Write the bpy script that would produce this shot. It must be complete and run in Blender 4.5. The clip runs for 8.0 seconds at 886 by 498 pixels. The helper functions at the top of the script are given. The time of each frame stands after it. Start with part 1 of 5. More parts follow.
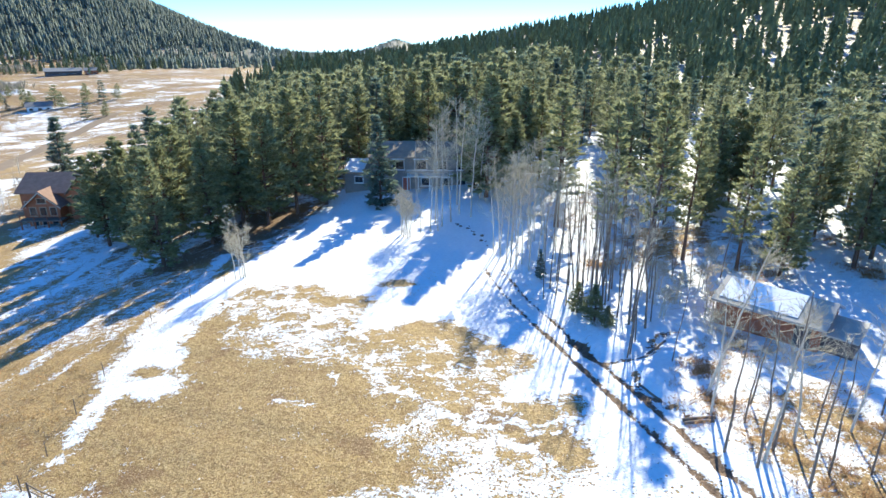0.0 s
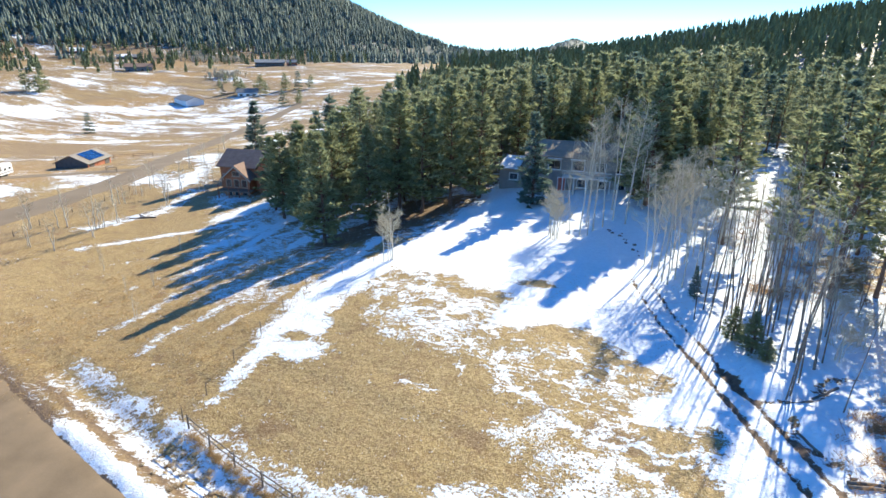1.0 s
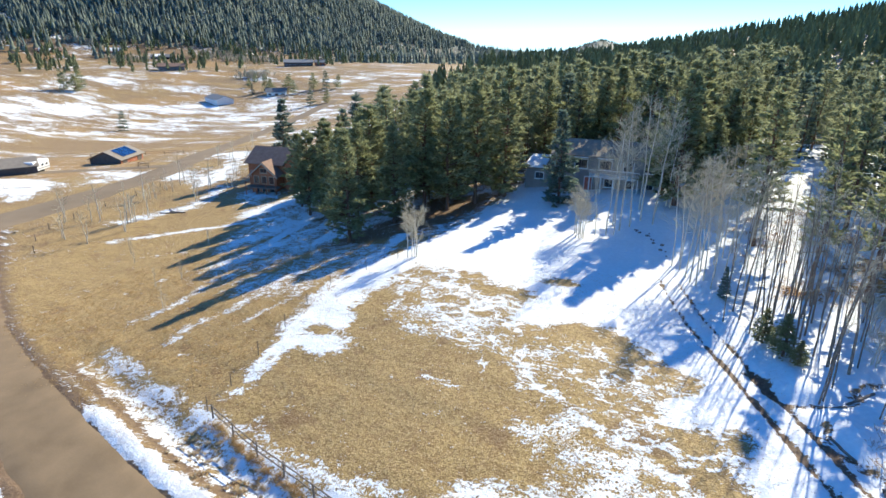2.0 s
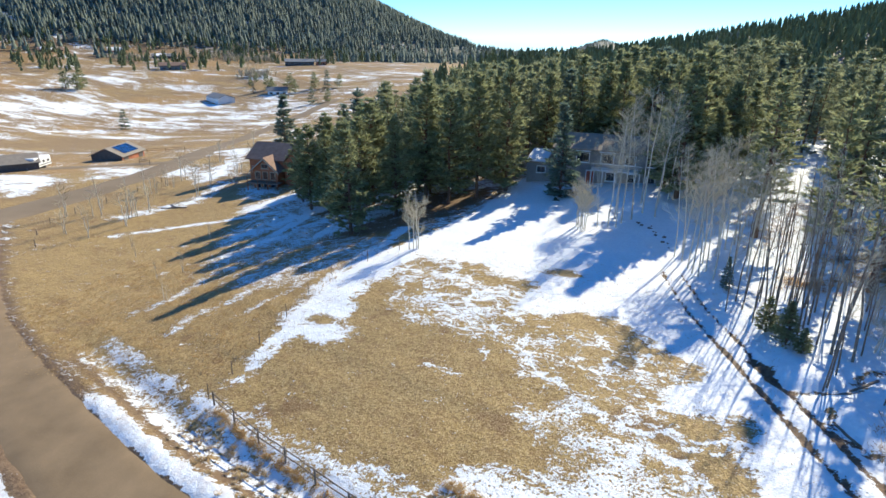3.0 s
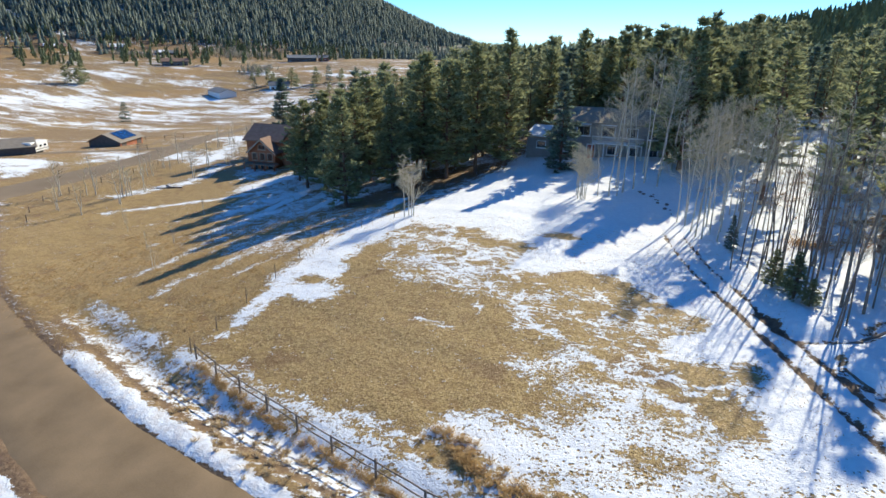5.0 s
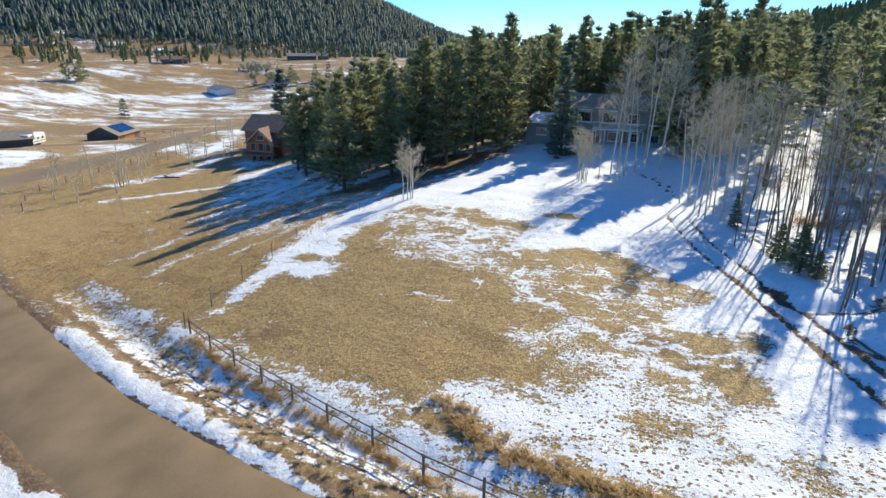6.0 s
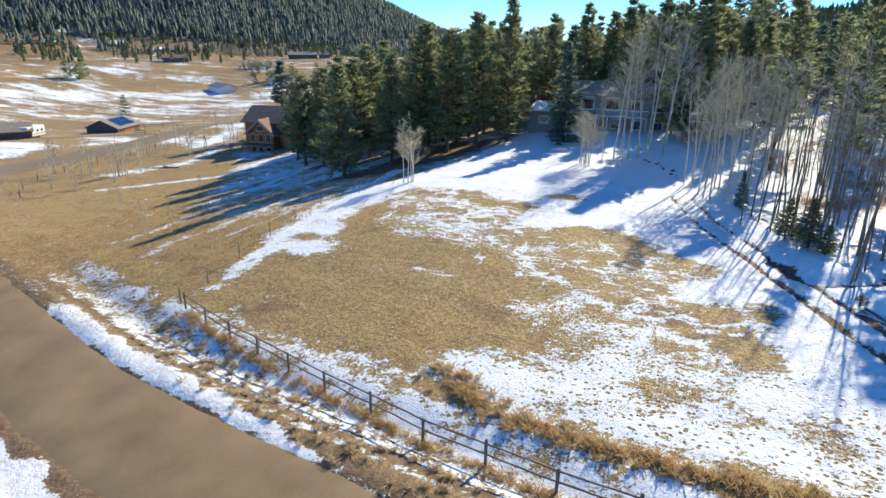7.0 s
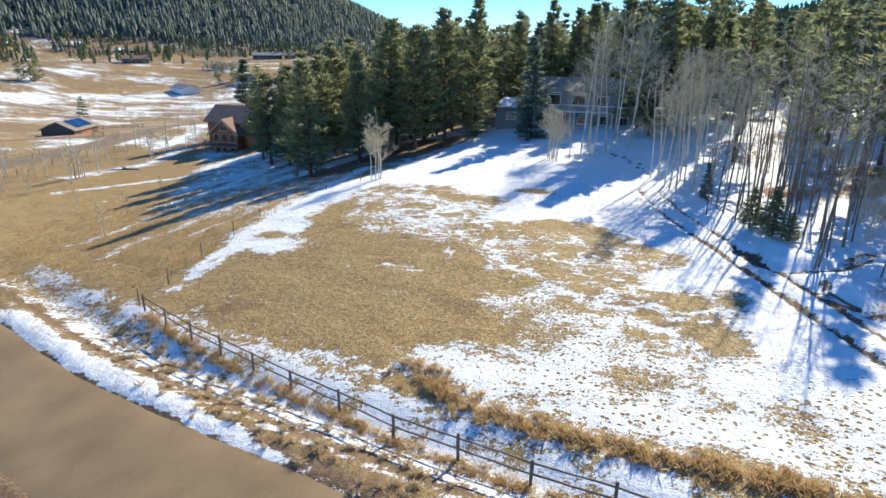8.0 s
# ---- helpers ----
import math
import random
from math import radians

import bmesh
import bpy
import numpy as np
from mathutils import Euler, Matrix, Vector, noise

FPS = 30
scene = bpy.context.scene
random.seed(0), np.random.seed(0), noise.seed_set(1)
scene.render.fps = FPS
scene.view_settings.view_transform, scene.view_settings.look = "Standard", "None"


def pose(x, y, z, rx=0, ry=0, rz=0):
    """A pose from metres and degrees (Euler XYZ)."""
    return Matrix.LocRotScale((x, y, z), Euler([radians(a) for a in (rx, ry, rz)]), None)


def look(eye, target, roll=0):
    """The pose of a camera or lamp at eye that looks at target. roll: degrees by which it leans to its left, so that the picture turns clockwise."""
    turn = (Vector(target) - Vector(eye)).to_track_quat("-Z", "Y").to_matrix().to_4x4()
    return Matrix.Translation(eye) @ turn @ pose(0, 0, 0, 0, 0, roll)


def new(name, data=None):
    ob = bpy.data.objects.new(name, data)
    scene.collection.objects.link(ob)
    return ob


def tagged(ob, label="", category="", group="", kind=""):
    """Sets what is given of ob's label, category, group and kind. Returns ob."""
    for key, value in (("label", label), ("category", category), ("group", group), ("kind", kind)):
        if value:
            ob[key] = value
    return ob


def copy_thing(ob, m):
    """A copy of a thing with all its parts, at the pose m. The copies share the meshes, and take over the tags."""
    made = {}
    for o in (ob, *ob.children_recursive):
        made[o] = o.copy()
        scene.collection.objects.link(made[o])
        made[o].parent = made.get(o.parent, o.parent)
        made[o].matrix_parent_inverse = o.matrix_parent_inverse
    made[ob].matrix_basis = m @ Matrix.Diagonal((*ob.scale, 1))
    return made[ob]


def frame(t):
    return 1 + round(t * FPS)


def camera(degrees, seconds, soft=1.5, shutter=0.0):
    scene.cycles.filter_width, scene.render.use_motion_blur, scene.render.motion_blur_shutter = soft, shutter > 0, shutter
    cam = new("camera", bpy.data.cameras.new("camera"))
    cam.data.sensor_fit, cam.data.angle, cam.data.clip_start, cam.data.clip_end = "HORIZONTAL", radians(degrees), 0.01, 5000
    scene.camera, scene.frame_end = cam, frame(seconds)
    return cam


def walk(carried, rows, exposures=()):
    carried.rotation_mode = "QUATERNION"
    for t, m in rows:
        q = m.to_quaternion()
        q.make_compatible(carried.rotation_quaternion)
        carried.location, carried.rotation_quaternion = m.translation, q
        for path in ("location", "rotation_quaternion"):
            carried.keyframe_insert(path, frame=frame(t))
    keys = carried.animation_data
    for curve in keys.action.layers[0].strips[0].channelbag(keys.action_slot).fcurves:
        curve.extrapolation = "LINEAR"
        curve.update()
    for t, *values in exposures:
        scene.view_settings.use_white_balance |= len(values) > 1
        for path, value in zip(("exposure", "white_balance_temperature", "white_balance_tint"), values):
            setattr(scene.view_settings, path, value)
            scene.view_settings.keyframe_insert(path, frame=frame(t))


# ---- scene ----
cam = camera(74.6, 8.0)
PATH = [
    (0, (0.456, -1.155, 28.585), (0.428, 0.726, 27.905), 0.2),
    (0.5, (1.506, -0.691, 28.362), (1.213, 1.166, 27.68), 0.6),
    (1, (1.493, -0.507, 28.19), (0.947, 1.29, 27.502), 1.0),
    (1.5, (1.492, -0.393, 27.993), (0.874, 1.38, 27.305), 1.0),
    (3, (1.507, -0.664, 26.823), (0.879, 1.107, 26.137), 1.0),
    (3.5, (1.665, -0.571, 25.989), (1.035, 1.199, 25.304), 1.0),
    (4, (1.9, -0.349, 25.044), (1.267, 1.42, 24.36), 1.0),
    (4.5, (2.076, -0.162, 23.93), (1.438, 1.606, 23.246), 1.0),
    (6, (2.219, 0.084, 20.799), (1.581, 1.853, 20.117), 1.0),
    (6.5, (2.199, 0.145, 19.783), (1.559, 1.914, 19.103), 1.1),
    (7, (2.21, 0.227, 18.826), (1.569, 1.996, 18.148), 1.1),
    (7.5, (2.246, 0.314, 18.329), (1.603, 2.082, 17.651), 1.1),
    (8, (2.204, 0.691, 18.238), (1.657, 2.492, 17.564), 1.0),
]
EXPOSURES = [(0.0, 1.61, 4340, -4), (1.0, 1.48, 4370, -4), (1.7, 1.35, 4410, -4), (3.5, 1.03, 4460, -4), (4.6, 0.91, 4470, -4), (5.9, 0.90, 4480, -4), (7.0, 0.99, 4490, -4), (8.0, 1.10, 4510, -4)]
walk(cam, [(t, look(eye, target, roll)) for t, eye, target, roll in PATH], EXPOSURES)

# ---- world and sun ----
SUN_AZ, SUN_EL = 16.5, 32.0  # degrees to the right of +y, and above the horizon
world = bpy.data.worlds.new("world")
scene.world = world
world.use_nodes = True
wn = world.node_tree.nodes
sky = wn.new("ShaderNodeTexSky")
sky.sky_type, sky.sun_disc = "NISHITA", False
sky.sun_elevation, sky.sun_rotation = radians(SUN_EL), radians(SUN_AZ)
sky.altitude, sky.air_density, sky.dust_density, sky.ozone_density = 2300, 1.0, 0.0, 4.2
world.node_tree.links.new(sky.outputs[0], wn["Background"].inputs[0])
wn["Background"].inputs[1].default_value = 0.074
sun = new("sun", bpy.data.lights.new("sun", "SUN"))
sun.data.energy, sun.data.angle, sun.data.color = 5.0, radians(0.55), (1.0, 0.65, 0.335)
sun.matrix_world = look((0, 0, 0), (-math.sin(radians(SUN_AZ)) * math.cos(radians(SUN_EL)), -math.cos(radians(SUN_AZ)) * math.cos(radians(SUN_EL)), -math.sin(radians(SUN_EL))))

# ---- the lie of the land: broad mounds, a wooded rise and a mountain ----
MOUNDS = [(-20, 30, 60, 0.97), (20, 40, 60, 2.6), (-20, 70, 60, 1.68), (20, 80, 60, 2.14), (-60, 50, 60, -5.86), (-60, 100, 60, -3.28), (0, 0, 60, 1.58), (-20, 15, 25, -2.06), (0, 35, 25, -0.91), (-20, 45, 25, 1.65), (10, 60, 25, -2.59), (-110, 90, 100, 2.81), (0, 150, 100, 8.8), (-180, 160, 130, -8.41), (-270, 280, 150, -18.31), (-420, 330, 180, 3.52), (-330, 520, 200, 13.98), (-500, 500, 220, -15.05), (-420, 680, 220, -21.15)]
def bisect(values, v):
    lo, hi = 0, len(values)
    while lo < hi:
        mid = (lo + hi) // 2
        if v < values[mid]:
            hi = mid
        else:
            lo = mid + 1
    return lo


ROAD = [(14, 5.7), (2, 10.2), (-8, 13.2), (-16, 15.4), (-24, 17.6), (-31, 20.2), (-40, 23.9), (-50, 28.1), (-63, 34.4), (-80, 44.5), (-103, 61.0)]
FAR_ROAD = [(-92, -120), (-100, -20), (-103, 40), (-105, 66), (-106, 84), (-109, 108), (-122, 136), (-143, 175), (-164, 215), (-178, 262), (-190, 330)]
DRIVE = [(-113, 117), (-120, 113), (-130, 107), (-145, 95), (-170, 78)]
TRACK = [(18, 18), (14.3, 27.7), (12.3, 33.0), (9.8, 40.2), (7.0, 48.0), (5.2, 55.0), (4.2, 60.5), (2.5, 74)]


def seg_dist(x, y, line):
    """Distance to a polyline and how far along it (metres)."""
    best, along, run = np.full(np.shape(x), 1e9), np.zeros(np.shape(x)), 0.0
    for (ax, ay), (bx, by) in zip(line, line[1:]):
        dx, dy = bx - ax, by - ay
        n = math.hypot(dx, dy)
        t = np.clip(((x - ax) * dx + (y - ay) * dy) / n**2, 0, 1)
        d = np.hypot(x - ax - t * dx, y - ay - t * dy)
        near = d < best
        best, along = np.where(near, d, best), np.where(near, run + t * n, along)
        run += n
    return best, along


def inside(x, y, poly):
    """Signed distance to a polygon, positive inside."""
    odd = np.zeros(np.shape(x), bool)
    for (ax, ay), (bx, by) in zip(poly, poly[1:] + poly[:1]):
        if ay != by:
            odd ^= ((ay > y) != (by > y)) & (x < (bx - ax) * (y - ay) / (by - ay) + ax)
    d = seg_dist(x, y, poly + poly[:1])[0]
    return np.where(odd, d, -d)


def smooth(a, lo, hi):
    t = np.clip((a - lo) / (hi - lo), 0, 1)
    return t * t * (3 - 2 * t)


def bare_land(x, y):
    x, y = np.asarray(x, float), np.asarray(y, float)
    z = sum(k * np.exp(-((x - cx) ** 2 + (y - cy) ** 2) / r**2) for cx, cy, r, k in MOUNDS)
    z = z + 4.7 * np.logaddexp(0, (0.8 * x + 180 * np.tanh(y / 600) - 85) / 20)
    z = z + 30 * np.logaddexp(0, (590 - np.hypot(x + 900, y - 900)) / 60)
    # a far mountain closes the valley
    return z + 84 * np.exp(-np.abs((x + 275) / 170) ** 1.5 - ((y - 3000) / 500) ** 2) - 62 * smooth(y, 600, 2400)


def waves(x, y, s, n):
    """Cheap smooth unevenness, about -1 to 1."""
    r = np.random.RandomState(n)
    out = 0
    for _ in range(5):
        a, f, p = r.uniform(0, 6.28), r.uniform(0.6, 1.6) / s, r.uniform(0, 6.28)
        out = out + np.sin((x * math.cos(a) + y * math.sin(a)) * f * 6.28 + p)
    return out / 3


def land(x, y):
    """Height of the ground sheet."""
    x, y = np.asarray(x, float), np.asarray(y, float)
    z = bare_land(x, y)
    near = smooth(-np.hypot(x + 10, y - 45), -140, -60)
    d, _ = seg_dist(x, y, ROAD)
    # dip beside the road, bank of ploughed snow on its edge, road bed a little sunk
    side = (x + 10) * 0.35 + (y - 14.4) > 0
    z = z - 0.45 * np.exp(-((d - 6.2) / 1.3) ** 2) * side * smooth(x, -52, -36)
    z = z + (0.12 + 0.05 * waves(x, y, 3, 3)) * np.exp(-((d - 3.7) / 0.75) ** 4) * smooth(-x, 9, 17) * smooth(x, -37, -34) * side
    z = z - 0.12 * smooth(-d, -2.9, -2.5)
    d2, _ = seg_dist(x, y, FAR_ROAD)
    z = z - 0.12 * smooth(-d2, -4.6, -4.0)
    z = z - 0.35 * np.exp(-((seg_dist(x, y, DITCH)[0] / 0.8) ** 2)) - 0.25 * np.exp(-((seg_dist(x, y, BANK_EDGE)[0] / 0.6) ** 2))
    d3, _ = seg_dist(x, y, TRACK)
    z = z + 0.22 * np.exp(-((d3 - 3.3) / 0.9) ** 2) * ((x - 10) * 0.95 + (y - 39) * 0.27 > 0)
    z = z - 0.16 * np.exp(-((d3 - 0.85) / 0.22) ** 2) * smooth(y, 17, 22) * smooth(-y, -62, -54)
    z = z + near * (0.045 * waves(x, y, 5, 1) + 0.012 * waves(x, y, 1.6, 2))
    return z


# ---- where snow lies (0 none, 1 deep) ----
UPPER_SNOW = [(-25.7, 29.2), (-26.2, 32.8), (-27.2, 38.2), (-27.8, 42.6), (-27.6, 47.4), (-27.3, 51.6), (-25.5, 56.3), (-22.8, 60.0), (-21.1, 67.1), (-19.5, 74.2), (-18.1, 81.2), (-16.8, 90), (-16, 125), (75, 125), (75, 24), (16, 20), (9.0, 24.5), (8.6, 29), (9.4, 31.5), (9.8, 33.5), (8.0, 33.1), (6.5, 32.6), (4.1, 32.6), (4.9, 35.4), (6.7, 37.0), (6.6, 39.3), (3.8, 40.7), (1.7, 42.9), (0.7, 44.7), (-1.6, 44.8), (-4.0, 44.3), (-5.4, 42.7), (-7.7, 43.7), (-7.7, 46.7), (-6.9, 48.9), (-9.6, 50.2), (-14.1, 52.1), (-20.7, 54.0), (-21.5, 49.3), (-22.9, 45.9), (-22.4, 41.8), (-20.1, 36.8), (-20.7, 35.4), (-22.6, 35.5), (-24.5, 35.9), (-25.4, 34.6), (-25.3, 32.0)]
LOW_SNOW = [(-12.6, 23.2), (-9.7, 23.1), (-6.3, 24.7), (-4.0, 25.5), (-2.0, 26.3), (-1.1, 27.5), (-3.2, 29.1), (-5.0, 30.4), (-5.3, 31.6), (-2.7, 31.5), (-1.0, 32.3), (0.5, 30.8), (2.8, 29.7), (4.6, 28.1), (7.5, 26.5), (9.7, 27.9), (14, 30), (34, 22), (34, 2), (11, 17.5), (8.7, 18.6), (5.4, 18.9), (3.5, 19.3), (1.4, 20.2), (-0.7, 20.6), (-2.6, 20.6), (-4.3, 22.2), (-6.8, 23.3), (-8.0, 21.5)]
FRINGE = [(-25.4, 27.6), (-20.6, 25.7), (-17.0, 24.7), (-13.0, 23.1), (-10.8, 22.7), (-8.4, 22.9), (-8.2, 23.9), (-10.8, 24.0), (-13.8, 24.3), (-17.4, 25.4), (-21.5, 27.0)]
MIXED = [(-21.3, 48.8), (-20.2, 53.4), (-14.1, 52.1), (-9.6, 50.2), (-7.5, 48.3), (-7.7, 43.7), (-4.8, 40.0), (-3.7, 36.9), (-7.2, 37.2), (-9.8, 38.6), (-14.5, 39.6), (-17.2, 41.1)]
THIN_SNOW = [(-8.5, 40), (-6, 43.5), (2, 42), (7.5, 38), (10.5, 31), (5, 28.5), (0, 31), (-5, 33)]
# trodden trails with snow left lying in them: line, width, depth
TRAILS = [([(-21.5, 55.0), (-16.4, 51.7), (-12.5, 45.3), (-9.3, 41.7), (-7.1, 38.5), (-4.5, 36.6), (-2.3, 33.5), (0.5, 31.1), (3.1, 29.5), (6.4, 26.9)], 0.7, 0.64), ([(0.3, 35.6), (0.6, 38.0), (3.5, 36.8), (5.6, 36.4)], 0.3, 0.62), ([(4.6, 32.1), (6.1, 29.3), (8.0, 29.3)], 0.35, 0.7), ([(3.6, 33.1), (4.3, 30.9), (5.6, 29.9), (9.0, 30.8)], 0.35, 0.66), ([(-9.9, 41.0), (-8.5, 37.2), (-7.8, 35.8)], 0.35, 0.66), ([(-12.0, 34.1), (-9.4, 33.4)], 0.7, 0.56), ([(-1.2, 31.3), (2.1, 31.2), (4.6, 30.5)], 0.4, 0.66), ([(-21.8, 51.2), (-18.9, 45.4), (-18.6, 43.1)], 0.4, 0.62), ([(-17.5, 49.9), (-15.5, 43.5), (-12.8, 41.9)], 0.45, 0.64), ([(-12.5, 45.3), (-9.5, 46.5), (-7.5, 45.0)], 0.6, 0.7)]
# drifts left on the valley floor: x, y, half length, half width, turn
DRIFTS = [(-330, 236, 44, 22, 38), (-296, 285, 26, 12, 40), (-252, 239, 17, 13, 40), (-250, 298, 36, 14, 25), (-207, 306, 24, 20, 10), (-381, 330, 24, 12, 42), (-120, 88, 13, 5, 25), (-290, 433, 24, 8, 20), (-256, 200, 24, 5, 40), (-350, 200, 30, 9, 40)]
SHADE_SNOW = [(-29, 44), (-25, 56), (-19, 68), (-17, 88), (-45, 100), (-62, 98), (-80, 99), (-73, 87), (-63, 76), (-58, 64), (-52, 54), (-46, 47), (-37, 44)]
BARE = [(-10.7, 48.6, 1.3), (0.3, 27.1, 1.2), (3.3, 23.7, 1.7), (5.4, 31.4, 1.2), (7.1, 22.4, 0.9), (9.3, 21.7, 1.2), (5, 23.2, 1.4), (2.1, 56.6, 1.1), (-2.8, 43.6, 0.9), (-13.0, 52.4, 1.0), (1.2, 54.5, 0.8)]
SNOW_BANDS = [([(-79, 64), (-75, 68), (-69.5, 72.4), (-64, 76), (-57, 81)], 0.8), ([(-48, 59), (-49.2, 70), (-49, 79), (-46, 83)], 1.5), ([(-27.6, 44), (-27.6, 50), (-27, 58), (-27, 65)], 1.2), ([(-86, 73), (-80, 85), (-84, 99)], 2.0), ([(-90, 100), (-97, 118), (-112, 138)], 2.5), ([(-116, 76), (-124, 90), (-150, 86)], 3.0)]
THIN_STREAKS = [([(-37.7, 36), (-38.4, 39), (-36.3, 42.3), (-35.3, 46.5), (-32.5, 49)], 1.3), ([(-46.5, 39.9), (-44.8, 43.5), (-45.7, 48.7), (-45.7, 54)], 1.3), ([(-33, 39), (-31, 44)], 0.8), ([(-56, 47), (-54, 55)], 0.5), ([(-66, 60), (-60, 64)], 0.5)]
DITCH = [(18.9, 41.9), (17.2, 40.2), (15.6, 38.7), (13.8, 37.5), (12.6, 37.6), (11.3, 38.5), (10.2, 40.9)]
BANK_EDGE = [(13.2, 35.2), (13.7, 34.2), (14.5, 32.1), (15.3, 30.6), (15.4, 27.6), (15.6, 25.7)]
BRUSH = [(13.5, 69.5, 3.2), (20.5, 61, 3.0), (24, 57, 2.6), (29, 62, 3.0), (18, 76, 2.5), (17.5, 31.5, 1.5), (20, 28, 2.0), (24, 31, 2.4), (19, 35.5, 1.2), (27, 27, 2.4), (22, 23.5, 1.8), (25, 63, 2.6), (33, 57, 2.4), (36, 66, 2.8), (30, 52, 2.0), (41, 51, 2.4), (22.5, 70, 2.4), (16, 56, 1.6), (34, 76, 2.8), (22.5, 38.5, 1.6), (31, 26, 2.0), (24.5, 21.0, 1.6), (44, 60, 2.5)]


def snow_cover(x, y):
    s = np.full(np.shape(x), 0.19)
    far = np.hypot(x, y)
    # valley floor: long drifts
    drift = 0.35 + 0.13 * waves(x * 0.55 + y * 0.25, y * 0.9, 160, 11)
    s = np.where(far > 105, np.maximum(drift * smooth(far, 105, 150), 0.1) * (1 - smooth(far, 430, 620) * 0.45), s)
    hill = smooth(0.8 * x + 0.3 * y, 40, 75) * smooth(-far, -900, -500)
    s = s * (1 - hill) + (0.62 - 0.06 * smooth(far, 70, 150) - 0.16 * smooth(far, 200, 400)) * hill
    s = s * (1 - 0.9 * smooth(y, 600, 1100))
    inner = inside(x, y, SHADE_SNOW)
    s = np.maximum(s, (0.50 + 0.14 * waves(0.93 * x - 0.36 * y, 0.08 * (0.36 * x + 0.93 * y), 6, 21) + 0.10 * smooth(y, 52, 70)) * smooth(inner, -4, 4))
    s = np.maximum(s, 0.42 * smooth(inside(x, y, [(-60, 98), (-16, 84), (20, 100), (20, 330), (-120, 330)]), -3, 4))
    wx, wy = x + 0.45 * waves(x, y, 4, 61) + 0.2 * waves(x, y, 1.5, 62), y + 0.45 * waves(x, y, 4, 63) + 0.2 * waves(x, y, 1.5, 64)
    edge = inside(wx, wy, UPPER_SNOW)
    s = np.maximum(s, 0.36 * smooth(edge, -2.6, -0.4) + 0.60 * smooth(edge, -0.9, 1.3) + 0.25 * smooth(edge, 2.5, 7))
    edge = inside(wx, wy, LOW_SNOW)
    s = np.maximum(s, (0.62 + 0.09 * waves(x, y, 5, 22) + 0.10 * smooth(-y, -27.5, -24) + 0.10 * smooth(edge, 1, 4)) * smooth(edge, -1.8, 1.2))
    s = np.maximum(s, 0.55 * smooth(inside(wx, wy, FRINGE), -0.9, 0.4))
    s = np.maximum(s, (0.47 + 0.10 * waves(x, y, 4, 65)) * smooth(inside(wx, wy, MIXED), -2.5, 0.8))
    s = np.maximum(s, (0.42 + 0.09 * waves(x, y, 3, 67)) * smooth(inside(wx, wy, THIN_SNOW), -2, 2))
    for line, w, k in TRAILS:
        s = np.maximum(s, k * np.exp(-((seg_dist(wx + 0.5 * waves(x, y, 3, 66), wy, line)[0] / w) ** 2)))
    for cx, cy, a, b, turn in DRIFTS:
        u, v = (x - cx) * math.cos(radians(turn)) + (y - cy) * math.sin(radians(turn)), (y - cy) * math.cos(radians(turn)) - (x - cx) * math.sin(radians(turn))
        s = s + 0.15 * np.exp(-((u / a) ** 4 + (v / b) ** 4))
    s = s - 0.28 * smooth(inside(x, y, [(-37, 63), (-24.8, 60), (-21.2, 72), (-19, 84), (-30, 86)]), -1, 2)
    for line, w in SNOW_BANDS:
        d, _ = seg_dist(x, y, line)
        s = np.maximum(s, 0.80 * np.exp(-((d / w / 1.3) ** 2)))
    for line, w in THIN_STREAKS:
        d, _ = seg_dist(x, y, line)
        s = np.maximum(s, 0.56 * np.exp(-((d / w) ** 2)))
    for bx, by, r in BARE:
        s = s - 0.26 * np.exp(-(((x - bx) ** 2 + ((y - by) * 1.2) ** 2) / r**2))
    s = s - 0.75 * np.exp(-(((x + 23.5 + 0.5 * (y - 38.8)) / 2.0) ** 2 + ((y - 38.8) / 1.0) ** 2))
    s = s - 0.7 * np.exp(-(((x + 4.6) / 2.3) ** 4 + ((y - 52.6) / 1.1) ** 4))
    for bx, by, r in BRUSH:
        s = s - 0.40 * np.exp(-(((x - bx) ** 2 + (y - by) ** 2) / (1.3 * r) ** 2))
    # below the right-hand wood the snow is thin over brush
    s = s - (0.22 + 0.12 * waves(x, y, 7, 26)) * smooth(inside(x, y, [(13, 52), (14, 72), (30, 84), (48, 60), (40, 42), (22, 44)]), -1, 4)
    s = s - 0.30 * smooth(inside(x, y, [(16, 36), (21.5, 40), (30, 33), (40, 26), (40, 12), (19, 17), (16.5, 27)]), -1, 2)
    # roadside: snow bank, patchy ditch
    d, _ = seg_dist(x, y, ROAD)
    off = (x + 10) * 0.35 + (y - 14.4)
    side = smooth(off, -1, 1) * smooth(x, -48, -42)
    s = np.maximum(s, (0.52 + 0.10 * smooth(x, -32, -24) + 0.09 * waves(x, y, 3, 23)) * side * smooth(-d, -9.4, -8.2) * smooth(d, 3.6, 4.4))
    trough, _ = seg_dist(x, y, [(-26, 26.4), (-19.6, 24.3), (-15.3, 22.3), (-11.8, 20.6), (-6.4, 19.0), (0, 16.9), (8, 14)])
    s = np.maximum(s, 0.66 * np.exp(-((trough / 1.0) ** 2)))
    fade = smooth(x, -37.5, -35) * smooth(-x, 7, 12)
    mid, half = 3.42 - 0.5 * smooth(x, -18, -8), 0.64 - 0.30 * smooth(x, -22, -8)
    bank = np.exp(-np.abs((d - mid + 0.30 * waves(x, y, 5, 24) + 0.10 * waves(x, y, 1.7, 27)) / half) ** 5)
